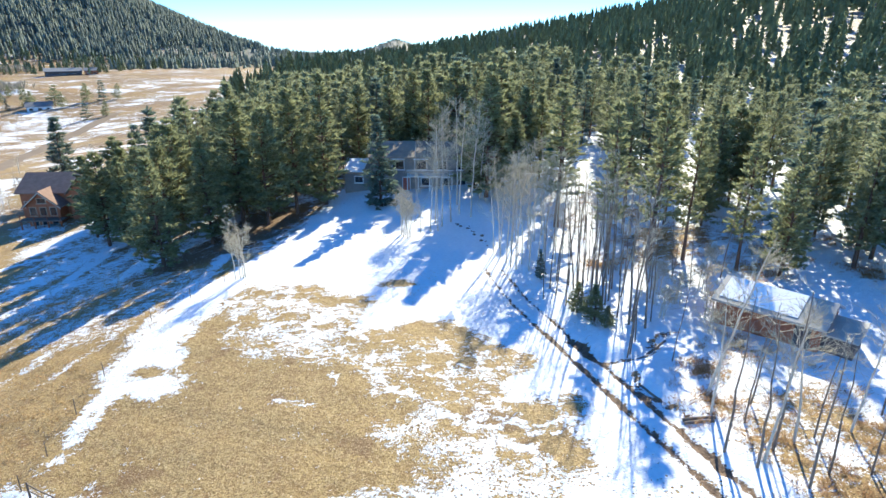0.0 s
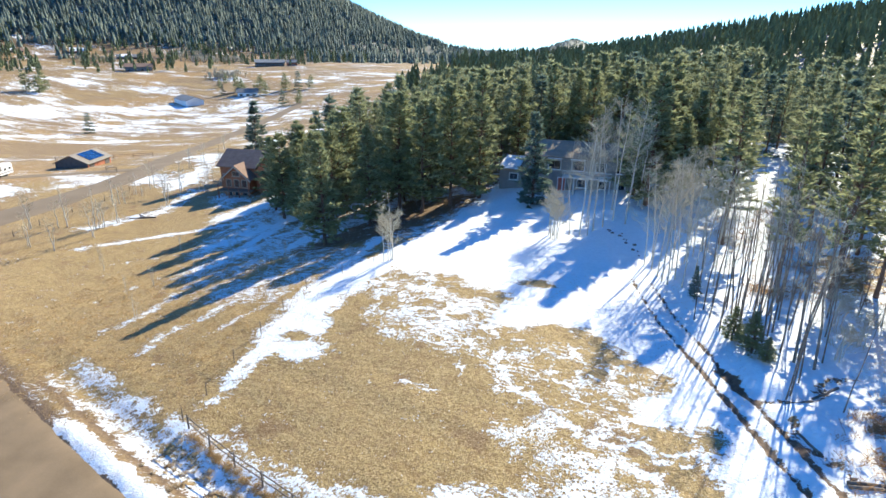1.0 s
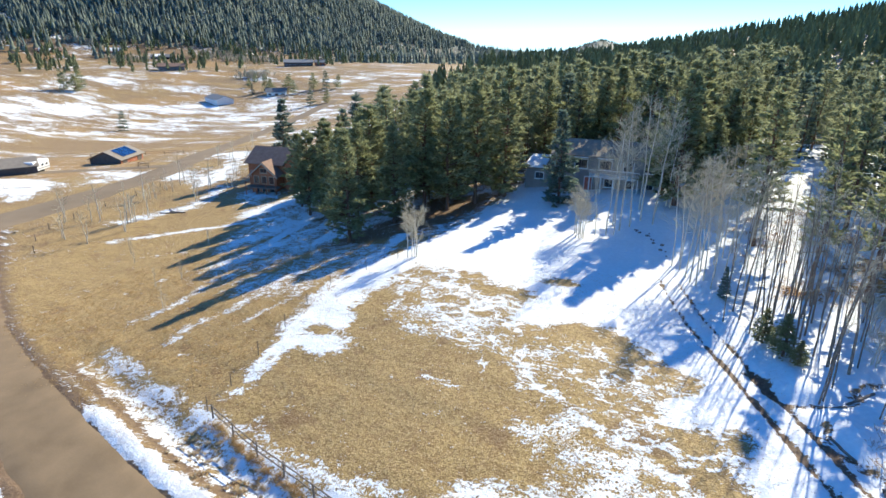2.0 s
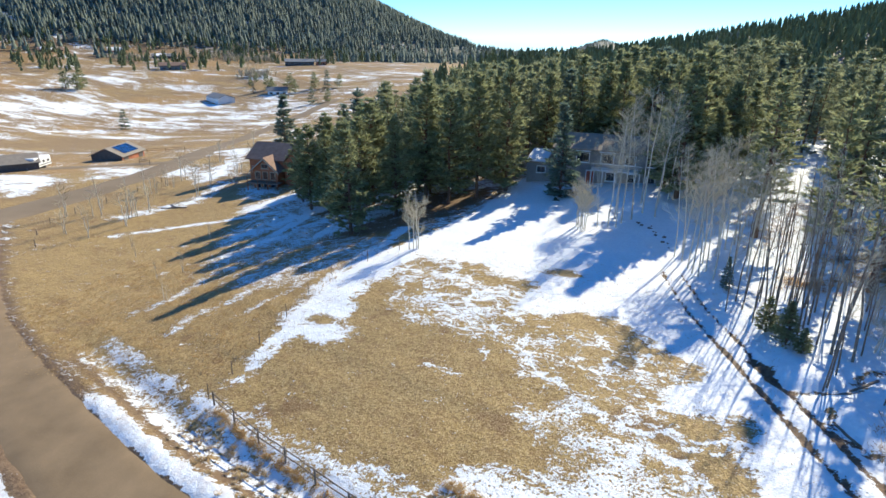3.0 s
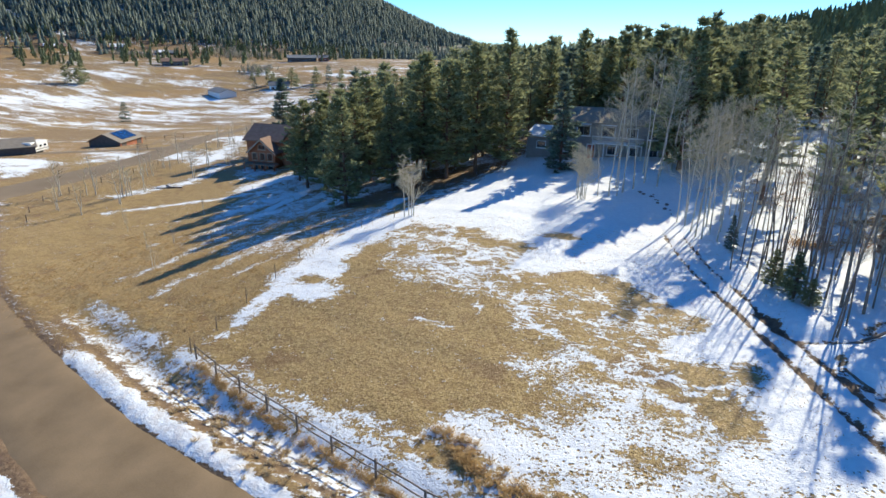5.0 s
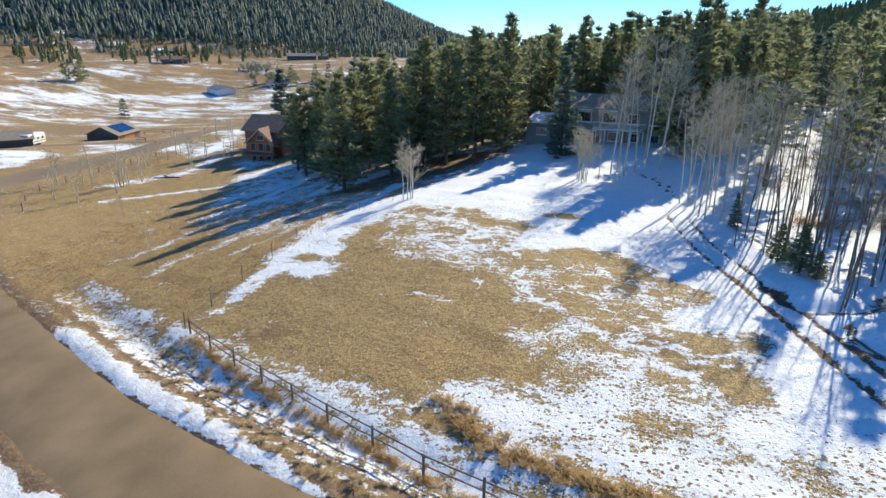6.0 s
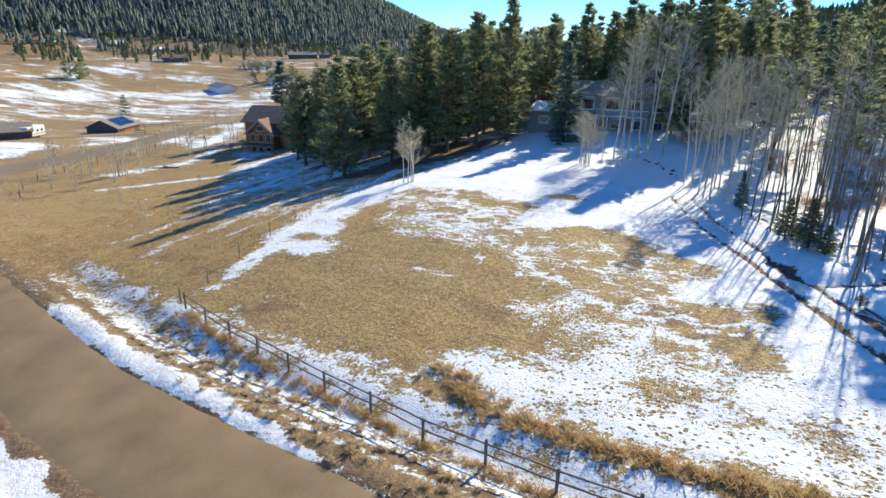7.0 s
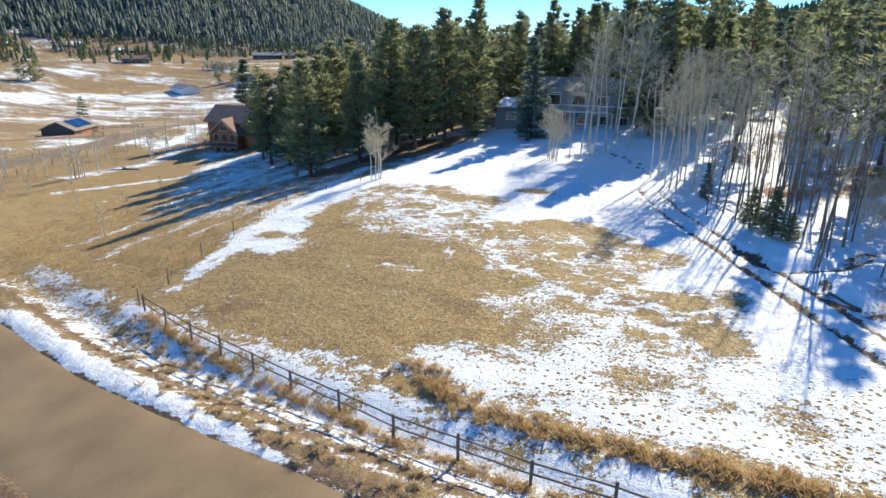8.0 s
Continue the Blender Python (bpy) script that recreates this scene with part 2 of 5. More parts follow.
    s = np.maximum(s, (1.35 * fade + 0.36 * (1 - fade) * smooth(-x, -6, 0)) * bank * smooth(off, -1, 1))
    s = s - 0.5 * np.exp(-(((d - 4.6) / 0.22) ** 2)) * side
    s = np.maximum(s, 1.1 * smooth(d + 0.35 * waves(x, y, 4, 25), 3.1, 3.6) * smooth(-off, -1, 1) * smooth(-x, 17, 19.5) * smooth(x, -42, -30) * smooth(-d, -16, -11))
    # wheel ruts of the track are worn through
    d, _ = seg_dist(x, y, TRACK)
    s = s - 0.85 * np.exp(-(((d - 0.85) / 0.25) ** 2)) * smooth(y, 17, 22) * smooth(-y, -62, -54)
    s = s - 0.7 * np.exp(-((seg_dist(wx, wy, DITCH)[0] / 0.5) ** 2)) - 0.6 * np.exp(-((seg_dist(wx, wy, BANK_EDGE)[0] / 0.4) ** 2))
    return np.clip(s, 0, 1.4)


# ---- materials ----
def mat(name, c1, c2, scale=3.0, rough=0.8, bump=0.2, metal=0.0, vary=0.15, fine=30.0, dist=0.03, spec=0.3, island=False):
    """A surface of two colours mottled at two scales, with relief and a random shift from piece to piece."""
    m = bpy.data.materials.new(name)
    m.use_nodes = True
    n, l = m.node_tree.nodes, m.node_tree.links
    p = n["Principled BSDF"]
    p.inputs["Roughness"].default_value, p.inputs["Metallic"].default_value, p.inputs["Specular IOR Level"].default_value = rough, metal, spec
    tc = n.new("ShaderNodeTexCoord")
    a, b = n.new("ShaderNodeTexNoise"), n.new("ShaderNodeTexNoise")
    a.inputs["Scale"].default_value, a.inputs["Detail"].default_value = scale, 5
    b.inputs["Scale"].default_value, b.inputs["Detail"].default_value = fine, 3
    for t in (a, b):
        l.new(tc.outputs["Object"], t.inputs["Vector"])
    add = n.new("ShaderNodeMath")
    add.operation = "MULTIPLY_ADD"
    l.new(b.outputs[0], add.inputs[0])
    add.inputs[1].default_value = 0.45
    l.new(a.outputs[0], add.inputs[2])
    ramp = n.new("ShaderNodeMapRange")
    l.new(add.outputs[0], ramp.inputs[0])
    ramp.inputs[1].default_value, ramp.inputs[2].default_value = 0.48, 0.98
    mix = n.new("ShaderNodeMix")
    mix.data_type = "RGBA"
    l.new(ramp.outputs[0], mix.inputs[0])
    mix.inputs[6].default_value, mix.inputs[7].default_value = (*c1, 1), (*c2, 1)
    hsv = n.new("ShaderNodeHueSaturation")
    rnd = n.new("ShaderNodeNewGeometry") if island else n.new("ShaderNodeObjectInfo")
    mr = n.new("ShaderNodeMapRange")
    l.new(rnd.outputs["Random Per Island" if island else "Random"], mr.inputs[0])
    mr.inputs[3].default_value, mr.inputs[4].default_value = 1 - vary, 1 + vary
    l.new(mr.outputs[0], hsv.inputs["Value"])
    l.new(mix.outputs[2], hsv.inputs["Color"])
    l.new(hsv.outputs[0], p.inputs["Base Color"])
    if bump:
        bp = n.new("ShaderNodeBump")
        bp.inputs["Strength"].default_value, bp.inputs["Distance"].default_value = bump, dist
        l.new(add.outputs[0], bp.inputs["Height"])
        l.new(bp.outputs[0], p.inputs["Normal"])
    return m


def leaf_mat(name, c1, c2, vary=0.25, island=True):
    """Foliage: diffuse with a little light passing through."""
    m = mat(name, c1, c2, 0.6, 0.75, 0, vary=vary, fine=6.0, spec=0.15, island=island)
    n, l = m.node_tree.nodes, m.node_tree.links
    p, out = n["Principled BSDF"], n["Material Output"]
    tr = n.new("ShaderNodeBsdfTranslucent")
    l.new(p.inputs["Base Color"].links[0].from_socket, tr.inputs[0])
    mx = n.new("ShaderNodeMixShader")
    mx.inputs[0].default_value = 0.5
    l.new(p.outputs[0], mx.inputs[1])
    l.new(tr.outputs[0], mx.inputs[2])
    l.new(mx.outputs[0], out.inputs[0])
    return m


def ground_mat():
    """Dry winter grass and bare soil under thin snow; the sheet's own 'snow' and 'litter' values say where."""
    m = bpy.data.materials.new("meadow_and_snow")
    m.use_nodes = True
    n, l = m.node_tree.nodes, m.node_tree.links
    p = n["Principled BSDF"]
    geo = n.new("ShaderNodeNewGeometry")
    pos = geo.outputs["Position"]

    def noise_at(scale, detail=4, rough=0.55, stretch=None):
        t = n.new("ShaderNodeTexNoise")
        t.inputs["Scale"].default_value, t.inputs["Detail"].default_value, t.inputs["Roughness"].default_value = scale, detail, rough
        if stretch:
            v = n.new("ShaderNodeMapping")
            v.inputs["Rotation"].default_value, v.inputs["Scale"].default_value = (0, 0, radians(stretch[0])), (stretch[1], stretch[2], 1)
            l.new(pos, v.inputs[0])
            l.new(v.outputs[0], t.inputs["Vector"])
        else:
            l.new(pos, t.inputs["Vector"])
        return t.outputs[0]

    def math_node(op, a, b, c=None):
        t = n.new("ShaderNodeMath")
        t.operation = op
        for i, v in enumerate((a, b, c)):
            if v is None:
                continue
            if isinstance(v, (int, float)):
                t.inputs[i].default_value = v
            else:
                l.new(v, t.inputs[i])
        return t.outputs[0]

    def mix(f, a, b):
        t = n.new("ShaderNodeMix")
        t.data_type = "RGBA"
        for i, v in ((0, f), (6, a), (7, b)):
            if isinstance(v, tuple):
                t.inputs[i].default_value = (*v, 1)
            else:
                l.new(v, t.inputs[i])
        return t.outputs[2]

    def step(v, lo, hi):
        t = n.new("ShaderNodeMapRange")
        t.interpolation_type = "SMOOTHSTEP"
        l.new(v, t.inputs[0])
        t.inputs[1].default_value, t.inputs[2].default_value = lo, hi
        return t.outputs[0]

    def attr(name):
        t = n.new("ShaderNodeAttribute")
        t.attribute_name = name
        return t.outputs["Fac"]

    broad, mid, fine, grain = noise_at(0.08, 4), noise_at(0.55, 4, 0.6), noise_at(2.6, 4, 0.65), noise_at(11.0, 3, 0.6)
    straw = mix(step(mid, 0.38, 0.62), (0.395, 0.297, 0.108), (0.25, 0.176, 0.058))
    straw = mix(step(broad, 0.4, 0.65), straw, (0.34, 0.255, 0.10))
    straw = mix(step(fine, 0.42, 0.72), straw, (0.475, 0.37, 0.16))
    straw = mix(math_node("MULTIPLY", step(grain, 0.47, 0.62), 0.85), straw, (0.13, 0.078, 0.03))
    straw = mix(math_node("MULTIPLY", step(noise_at(1.25, 5, 0.7), 0.50, 0.60), 0.55), straw, (0.20, 0.13, 0.055))
    wide = noise_at(0.035, 5, 0.65, (20, 0.5, 1.6))
    straw = mix(math_node("MULTIPLY", step(wide, 0.36, 0.56), attr("open")), straw, (0.20, 0.145, 0.08))
    straw = mix(math_node("MULTIPLY", step(noise_at(0.016, 4, 0.6), 0.52, 0.60), attr("open")), straw, (0.30, 0.20, 0.08))
    straw = mix(math_node("MULTIPLY", step(noise_at(0.28, 3), 0.60, 0.68), 0.7), straw, (0.15, 0.088, 0.045))
    straw = mix(math_node("MULTIPLY", step(noise_at(22.0, 2, 0.6), 0.50, 0.62), 0.5), straw, (0.16, 0.10, 0.042))
    straw = mix(math_node("MULTIPLY", step(noise_at(7.0, 3, 0.7), 0.55, 0.68), 0.5), straw, (0.56, 0.43, 0.20))
    straw = mix(math_node("MULTIPLY", step(noise_at(5.0, 4, 0.75), 0.53, 0.58), 0.6), straw, (0.15, 0.10, 0.042))
    straw = mix(math_node("MULTIPLY", step(noise_at(8.5, 4, 0.75), 0.55, 0.60), 0.6), straw, (0.60, 0.48, 0.26))
    earth = mix(step(fine, 0.35, 0.7), (0.11, 0.075, 0.05), (0.19, 0.135, 0.085))
    soil = mix(attr("litter"), straw, earth)
    soil = mix(attr("woods"), soil, (0.085, 0.10, 0.09))
    # snow edge: the cover value broken up by noise of three sizes
    v = math_node("ADD", attr("snow"), math_node("MULTIPLY", math_node("SUBTRACT", mid, 0.5), 0.9))
    v = math_node("ADD", v, math_node("MULTIPLY", math_node("SUBTRACT", noise_at(1.7, 4, 0.6, (35, 0.6, 1.5)), 0.5), 0.95))
    v = math_node("ADD", v, math_node("MULTIPLY", math_node("SUBTRACT", noise_at(4.6, 5, 0.7), 0.5), 1.25))
    v = math_node("ADD", v, math_node("MULTIPLY", math_node("MULTIPLY", math_node("SUBTRACT", noise_at(0.034, 6, 0.68, (25, 0.65, 1.35)), 0.5), 2.6), attr("open")))
    v = math_node("ADD", v, math_node("MULTIPLY", math_node("MULTIPLY", math_node("SUBTRACT", noise_at(0.11, 6, 0.7, (30, 0.6, 1.4)), 0.5), 1.5), attr("open")))
    warp = n.new("ShaderNodeTexNoise")
    warp.inputs["Scale"].default_value, warp.inputs["Detail"].default_value = 0.8, 3
    l.new(pos, warp.inputs["Vector"])
    bent = n.new("ShaderNodeVectorMath")
    bent.operation = "MULTIPLY_ADD"
    l.new(warp.outputs["Color"], bent.inputs[0])
    bent.inputs[1].default_value = (2.2, 2.2, 0)
    l.new(pos, bent.inputs[2])
    cracks = n.new("ShaderNodeTexVoronoi")
    cracks.feature = "DISTANCE_TO_EDGE"
    cracks.inputs["Scale"].default_value = 0.36
    l.new(bent.outputs[0], cracks.inputs["Vector"])
    trail = math_node("MULTIPLY", math_node("SUBTRACT", 1.0, step(cracks.outputs["Distance"], 0.0, 0.07)), attr("thin"))
    v = math_node("ADD", v, math_node("MULTIPLY", trail, 0.17))
    dents = n.new("ShaderNodeTexVoronoi")
    dents.inputs["Scale"].default_value = 3.2
    l.new(pos, dents.inputs["Vector"])
    dent = math_node("MULTIPLY", math_node("SUBTRACT", 1.0, step(dents.outputs["Distance"], 0.15, 0.34)), attr("trod"))
    v = math_node("SUBTRACT", v, math_node("MULTIPLY", dent, 0.85))
    v = math_node("ADD", v, math_node("MULTIPLY", math_node("MULTIPLY", math_node("SUBTRACT", noise_at(9.0, 3, 0.7), 0.53), 1.5), attr("trod")))
    v = math_node("ADD", v, math_node("MULTIPLY", math_node("SUBTRACT", noise_at(13.0, 3, 0.65), 0.5), 0.7))
    cover = step(v, 0.51, 0.56)
    white = mix(step(fine, 0.3, 0.7), (0.81, 0.84, 0.885), (0.73, 0.765, 0.82))
    white = mix(math_node("MULTIPLY", step(noise_at(1.1, 5, 0.7), 0.42, 0.62), attr("dirty")), white, (0.50, 0.44, 0.38))
    l.new(mix(cover, soil, white), p.inputs["Base Color"])
    p.inputs["Roughness"].default_value, p.inputs["Specular IOR Level"].default_value = 0.75, 0.2
    relief = math_node("ADD", math_node("SUBTRACT", math_node("MULTIPLY", cover, 0.5), math_node("MULTIPLY", dent, 0.8)), math_node("ADD", math_node("MULTIPLY", grain, 0.35), math_node("MULTIPLY", fine, 0.8)))
    bp = n.new("ShaderNodeBump")
    bp.inputs["Strength"].default_value, bp.inputs["Distance"].default_value = 0.85, 0.12
    l.new(relief, bp.inputs["Height"])
    l.new(bp.outputs[0], p.inputs["Normal"])
    return m


MEADOW = ground_mat()
GRAVEL = mat("damp_gravel_road", (0.162, 0.120, 0.066), (0.255, 0.19, 0.108), 0.35, 0.8, 0.5, fine=14, vary=0)
ASPHALT = mat("worn_asphalt", (0.165, 0.13, 0.085), (0.225, 0.18, 0.12), 0.15, 0.85, 0.2, fine=5, vary=0)
PINE = leaf_mat("pine_needles", (0.232, 0.25, 0.125), (0.345, 0.36, 0.182))
PINE_DARK = leaf_mat("dark_pine_needles", (0.235, 0.255, 0.145), (0.35, 0.365, 0.20))
SPRUCE = leaf_mat("spruce_needles", (0.135, 0.18, 0.14), (0.21, 0.255, 0.20))
BARK = mat("pine_bark", (0.10, 0.062, 0.042), (0.19, 0.125, 0.085), 3, 0.9, 0.8, fine=18)
ASPEN = mat("aspen_bark", (0.42, 0.385, 0.31), (0.64, 0.60, 0.50), 2.5, 0.75, 0.3, fine=16)
TWIG = mat("bare_twigs", (0.42, 0.375, 0.255), (0.58, 0.53, 0.385), 2, 0.85, 0)
GREYWOOD = mat("weathered_wood", (0.13, 0.105, 0.08), (0.25, 0.21, 0.165), 4, 0.9, 0.5, fine=40)
# needles of the far slopes: blue-grey of distance haze mixed into the colour
HAZED_GREEN = leaf_mat("hazed_mountain_conifers", (0.20, 0.24, 0.215), (0.255, 0.295, 0.25), 0.15)
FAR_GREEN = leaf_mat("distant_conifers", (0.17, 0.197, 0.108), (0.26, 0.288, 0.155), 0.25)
STRAW = leaf_mat("dry_grass_blades", (0.37, 0.262, 0.115), (0.55, 0.42, 0.22), 0.3)
PALE_STRAW = leaf_mat("pale_dry_grass", (0.42, 0.33, 0.19), (0.60, 0.50, 0.32), 0.3)
RUSH = leaf_mat("rust_brown_brush", (0.27, 0.175, 0.09), (0.40, 0.285, 0.155), 0.35)


# ---- helpers for meshes ----
def mesh_of(name, verts, faces, material, smooth_faces=False):
    me = bpy.data.meshes.new(name)
    me.from_pydata(verts, [], faces)
    if material:
        me.materials.append(material)
    if smooth_faces:
        me.polygons.foreach_set("use_smooth", [True] * len(faces))
    me.update()
    return me


def under(ob, parent):
    ob.parent = parent
    return ob


def axis_values(lo, hi, step, far_lo, far_hi, growth):
    mid = list(np.arange(lo, hi + step / 2, step))
    down, up, d = [], [], step
    while (down[-1] if down else lo) > far_lo:
        d *= growth
        down.append((down[-1] if down else lo) - d)
    d = step
    while (up[-1] if up else hi) < far_hi:
        d *= growth
        up.append((up[-1] if up else hi) + d)
    return np.array(down[::-1] + mid + up)


# ---- ground sheet ----
gx = axis_values(-34, 20, 0.26, -2400, 1500, 1.045)
gy = axis_values(14, 64, 0.26, -400, 4200, 1.045)
GX, GY = np.meshgrid(gx, gy)
GZ = land(GX, GY)
nx, ny = len(gx), len(gy)
gv = np.stack([GX.ravel(), GY.ravel(), GZ.ravel()], -1)
ii = (np.arange(ny - 1)[:, None] * nx + np.arange(nx - 1)[None, :]).ravel()
gf = np.stack([ii, ii + 1, ii + 1 + nx, ii + nx], -1)
gm = bpy.data.meshes.new("ground")
gm.vertices.add(len(gv))
gm.vertices.foreach_set("co", gv.ravel())
gm.loops.add(gf.size)
gm.loops.foreach_set("vertex_index", gf.ravel())
gm.polygons.add(len(gf))
gm.polygons.foreach_set("loop_start", np.arange(len(gf)) * 4)
gm.polygons.foreach_set("use_smooth", np.ones(len(gf), bool))
gm.update()
gm.validate()
gm.materials.append(MEADOW)
rut_d = seg_dist(GX, GY, TRACK)[0]
rut = 1.2 * np.exp(-(((rut_d - 0.85) / 0.35) ** 2)) * (GY > 15) * (GY < 64) + np.exp(-((seg_dist(GX, GY, DITCH)[0] / 0.8) ** 2)) + np.exp(-((seg_dist(GX, GY, BANK_EDGE)[0] / 0.7) ** 2))
road_d = seg_dist(GX, GY, ROAD)[0]
verge = smooth(-road_d, -4.1, -3.4) + np.exp(-(((road_d - 4.8) / 0.6) ** 2)) * smooth(GX, -50, -40)
rut = rut + 0.9 * verge
trod = smooth(inside(GX, GY, LOW_SNOW), -1, 2) * np.clip(0.55 + 0.5 * waves(GX, GY, 8, 41), 0, 1)
for key, values in (("dirty", 0.4 * smooth(-road_d, -5.2, -4.0)), ("snow", snow_cover(GX, GY)), ("trod", trod), ("thin", np.maximum(smooth(inside(GX, GY, THIN_SNOW), -3, 2), smooth(inside(GX, GY, MIXED), -3, 1))), ("woods", np.maximum(smooth(590 - np.hypot(GX + 900, GY - 900), 20, 90), smooth(GY, 500, 1000))), ("open", smooth(np.hypot(GX, GY), 90, 140) * smooth(-0.8 * GX - 0.3 * GY, -30, 20)), ("litter", np.maximum(0.85 * smooth(inside(GX, GY, [(-62, 92), (-46, 76), (-36, 60), (-22, 66), (-17, 78), (-17, 86), (20, 100), (20, 330), (-120, 330)]), -3, 3), np.maximum(0.6 * smooth(0.8 * GX + 0.3 * GY, 60, 80), 0.7 * smooth(590 - np.hypot(GX + 900, GY - 900), -60, 60)) + rut))):
    at = gm.attributes.new(key, "FLOAT", "POINT")
    at.data.foreach_set("value", values.ravel().astype(np.float32))
xs, ys, zs = gx.tolist(), gy.tolist(), GZ.tolist()


def ground(x, y):
    """Height of the sheet under a place."""
    i, j = min(max(bisect(xs, x) - 1, 0), nx - 2), min(max(bisect(ys, y) - 1, 0), ny - 2)
    u, v = (x - xs[i]) / (xs[i + 1] - xs[i]), (y - ys[j]) / (ys[j + 1] - ys[j])
    return (zs[j][i] * (1 - u) + zs[j][i + 1] * u) * (1 - v) + (zs[j + 1][i] * (1 - u) + zs[j + 1][i + 1] * u) * v


tagged(new("ground", gm), "dry tan winter meadow with thin patchy melting snow", "ground", kind="structure")


def ribbon(name, line, width, lift, material, label, step=1.5, wobble=0.0):
    """A road laid along a line, a hand's breadth proud of its sunken bed."""
    pts = []
    for (ax, ay), (bx, by) in zip(line, line[1:]):
        k = max(1, int(math.hypot(bx - ax, by - ay) / step))
        pts += [(ax + (bx - ax) * i / k, ay + (by - ay) * i / k) for i in range(k)]
    pts.append(line[-1])
    pts = np.array(pts)
    for _ in range(6):
        pts[1:-1] = (pts[:-2] + 2 * pts[1:-1] + pts[2:]) / 4
    d = np.gradient(pts, axis=0)
    d /= np.linalg.norm(d, axis=1)[:, None]
    nrm = np.stack([-d[:, 1], d[:, 0]], -1)
    cols = np.linspace(-1, 1, 9)
    verts, faces = [], []
    for i, (q, w) in enumerate(zip(pts, nrm)):
        for c in cols:
            e = 1 + (wobble * waves(q[0], q[1], 7, 31 + int(c > 0)) if abs(c) == 1 else 0)
            x, y = q + w * c * width / 2 * e
            verts.append((x, y, float(bare_land(x, y)) + lift + 0.05 * (1 - c * c) - (0.10 if abs(c) == 1 else 0)))
    for i in range(len(pts) - 1):
        for j in range(8):
            a = i * 9 + j
            faces.append((a, a + 1, a + 10, a + 9))
    return tagged(new(name, mesh_of(name, verts, faces, material, True)), label, "road", kind="structure")


ribbon("gravel_road", ROAD, 6.0, 0.0, GRAVEL, "damp brown gravel road beside a ploughed snow bank", wobble=0.03)
ribbon("valley_road", FAR_ROAD, 8.6, 0.0, ASPHALT, "grey two-lane road through the valley meadow", 4)
ribbon("upper_road", [(38, 171), (46, 195), (47, 240), (37, 315), (34, 353), (20, 463), (26, 512), (36, 555)], 6.0, 0.08, ASPHALT, "pale dirt road climbing through the snowy wood", 4)
ribbon("driveway", DRIVE, 5.0, 0.06, ASPHALT, "grey driveway leading to the long low barn", 3)


# ---- trees ----
def tube(verts, faces, pts, radii, sides=5):
    """A tapered stem through the points."""
    base = len(verts)
    for i, (q, r) in enumerate(zip(pts, radii)):
        d = (pts[min(i + 1, len(pts) - 1)] - pts[max(i - 1, 0)]).normalized()
        u = d.orthogonal().normalized()
        w = d.cross(u)
        for k in range(sides):
            a = 6.2832 * k / sides
            verts.append(tuple(q + (u * math.cos(a) + w * math.sin(a)) * r))
    for i in range(len(pts) - 1):
        for k in range(sides):
            a, b = base + i * sides + k, base + i * sides + (k + 1) % sides
            faces.append((a, b, b + sides, a + sides))


def tuft(verts, faces, q, out, size, rng, blades, fat=1.0):
    """A brush of needles: narrow blades that spread from one point."""
    for _ in range(blades):
        d = (out + Vector((rng.gauss(0, 0.6), rng.gauss(0, 0.6), rng.gauss(0.12, 0.32)))).normalized()
        s = d.cross(Vector((rng.gauss(0, 1), rng.gauss(0, 1), rng.gauss(0, 1)))).normalized() * size * rng.uniform(0.15, 0.28) * fat
        o = q + Vector((rng.gauss(0, 0.12), rng.gauss(0, 0.12), rng.gauss(0, 0.1))) * size
        k = len(verts)
        e = o + d * size * rng.uniform(0.7, 1.25)
        verts.extend((tuple(o - s), tuple(o + s), tuple(e)))
        faces.append((k, k + 1, k + 2))


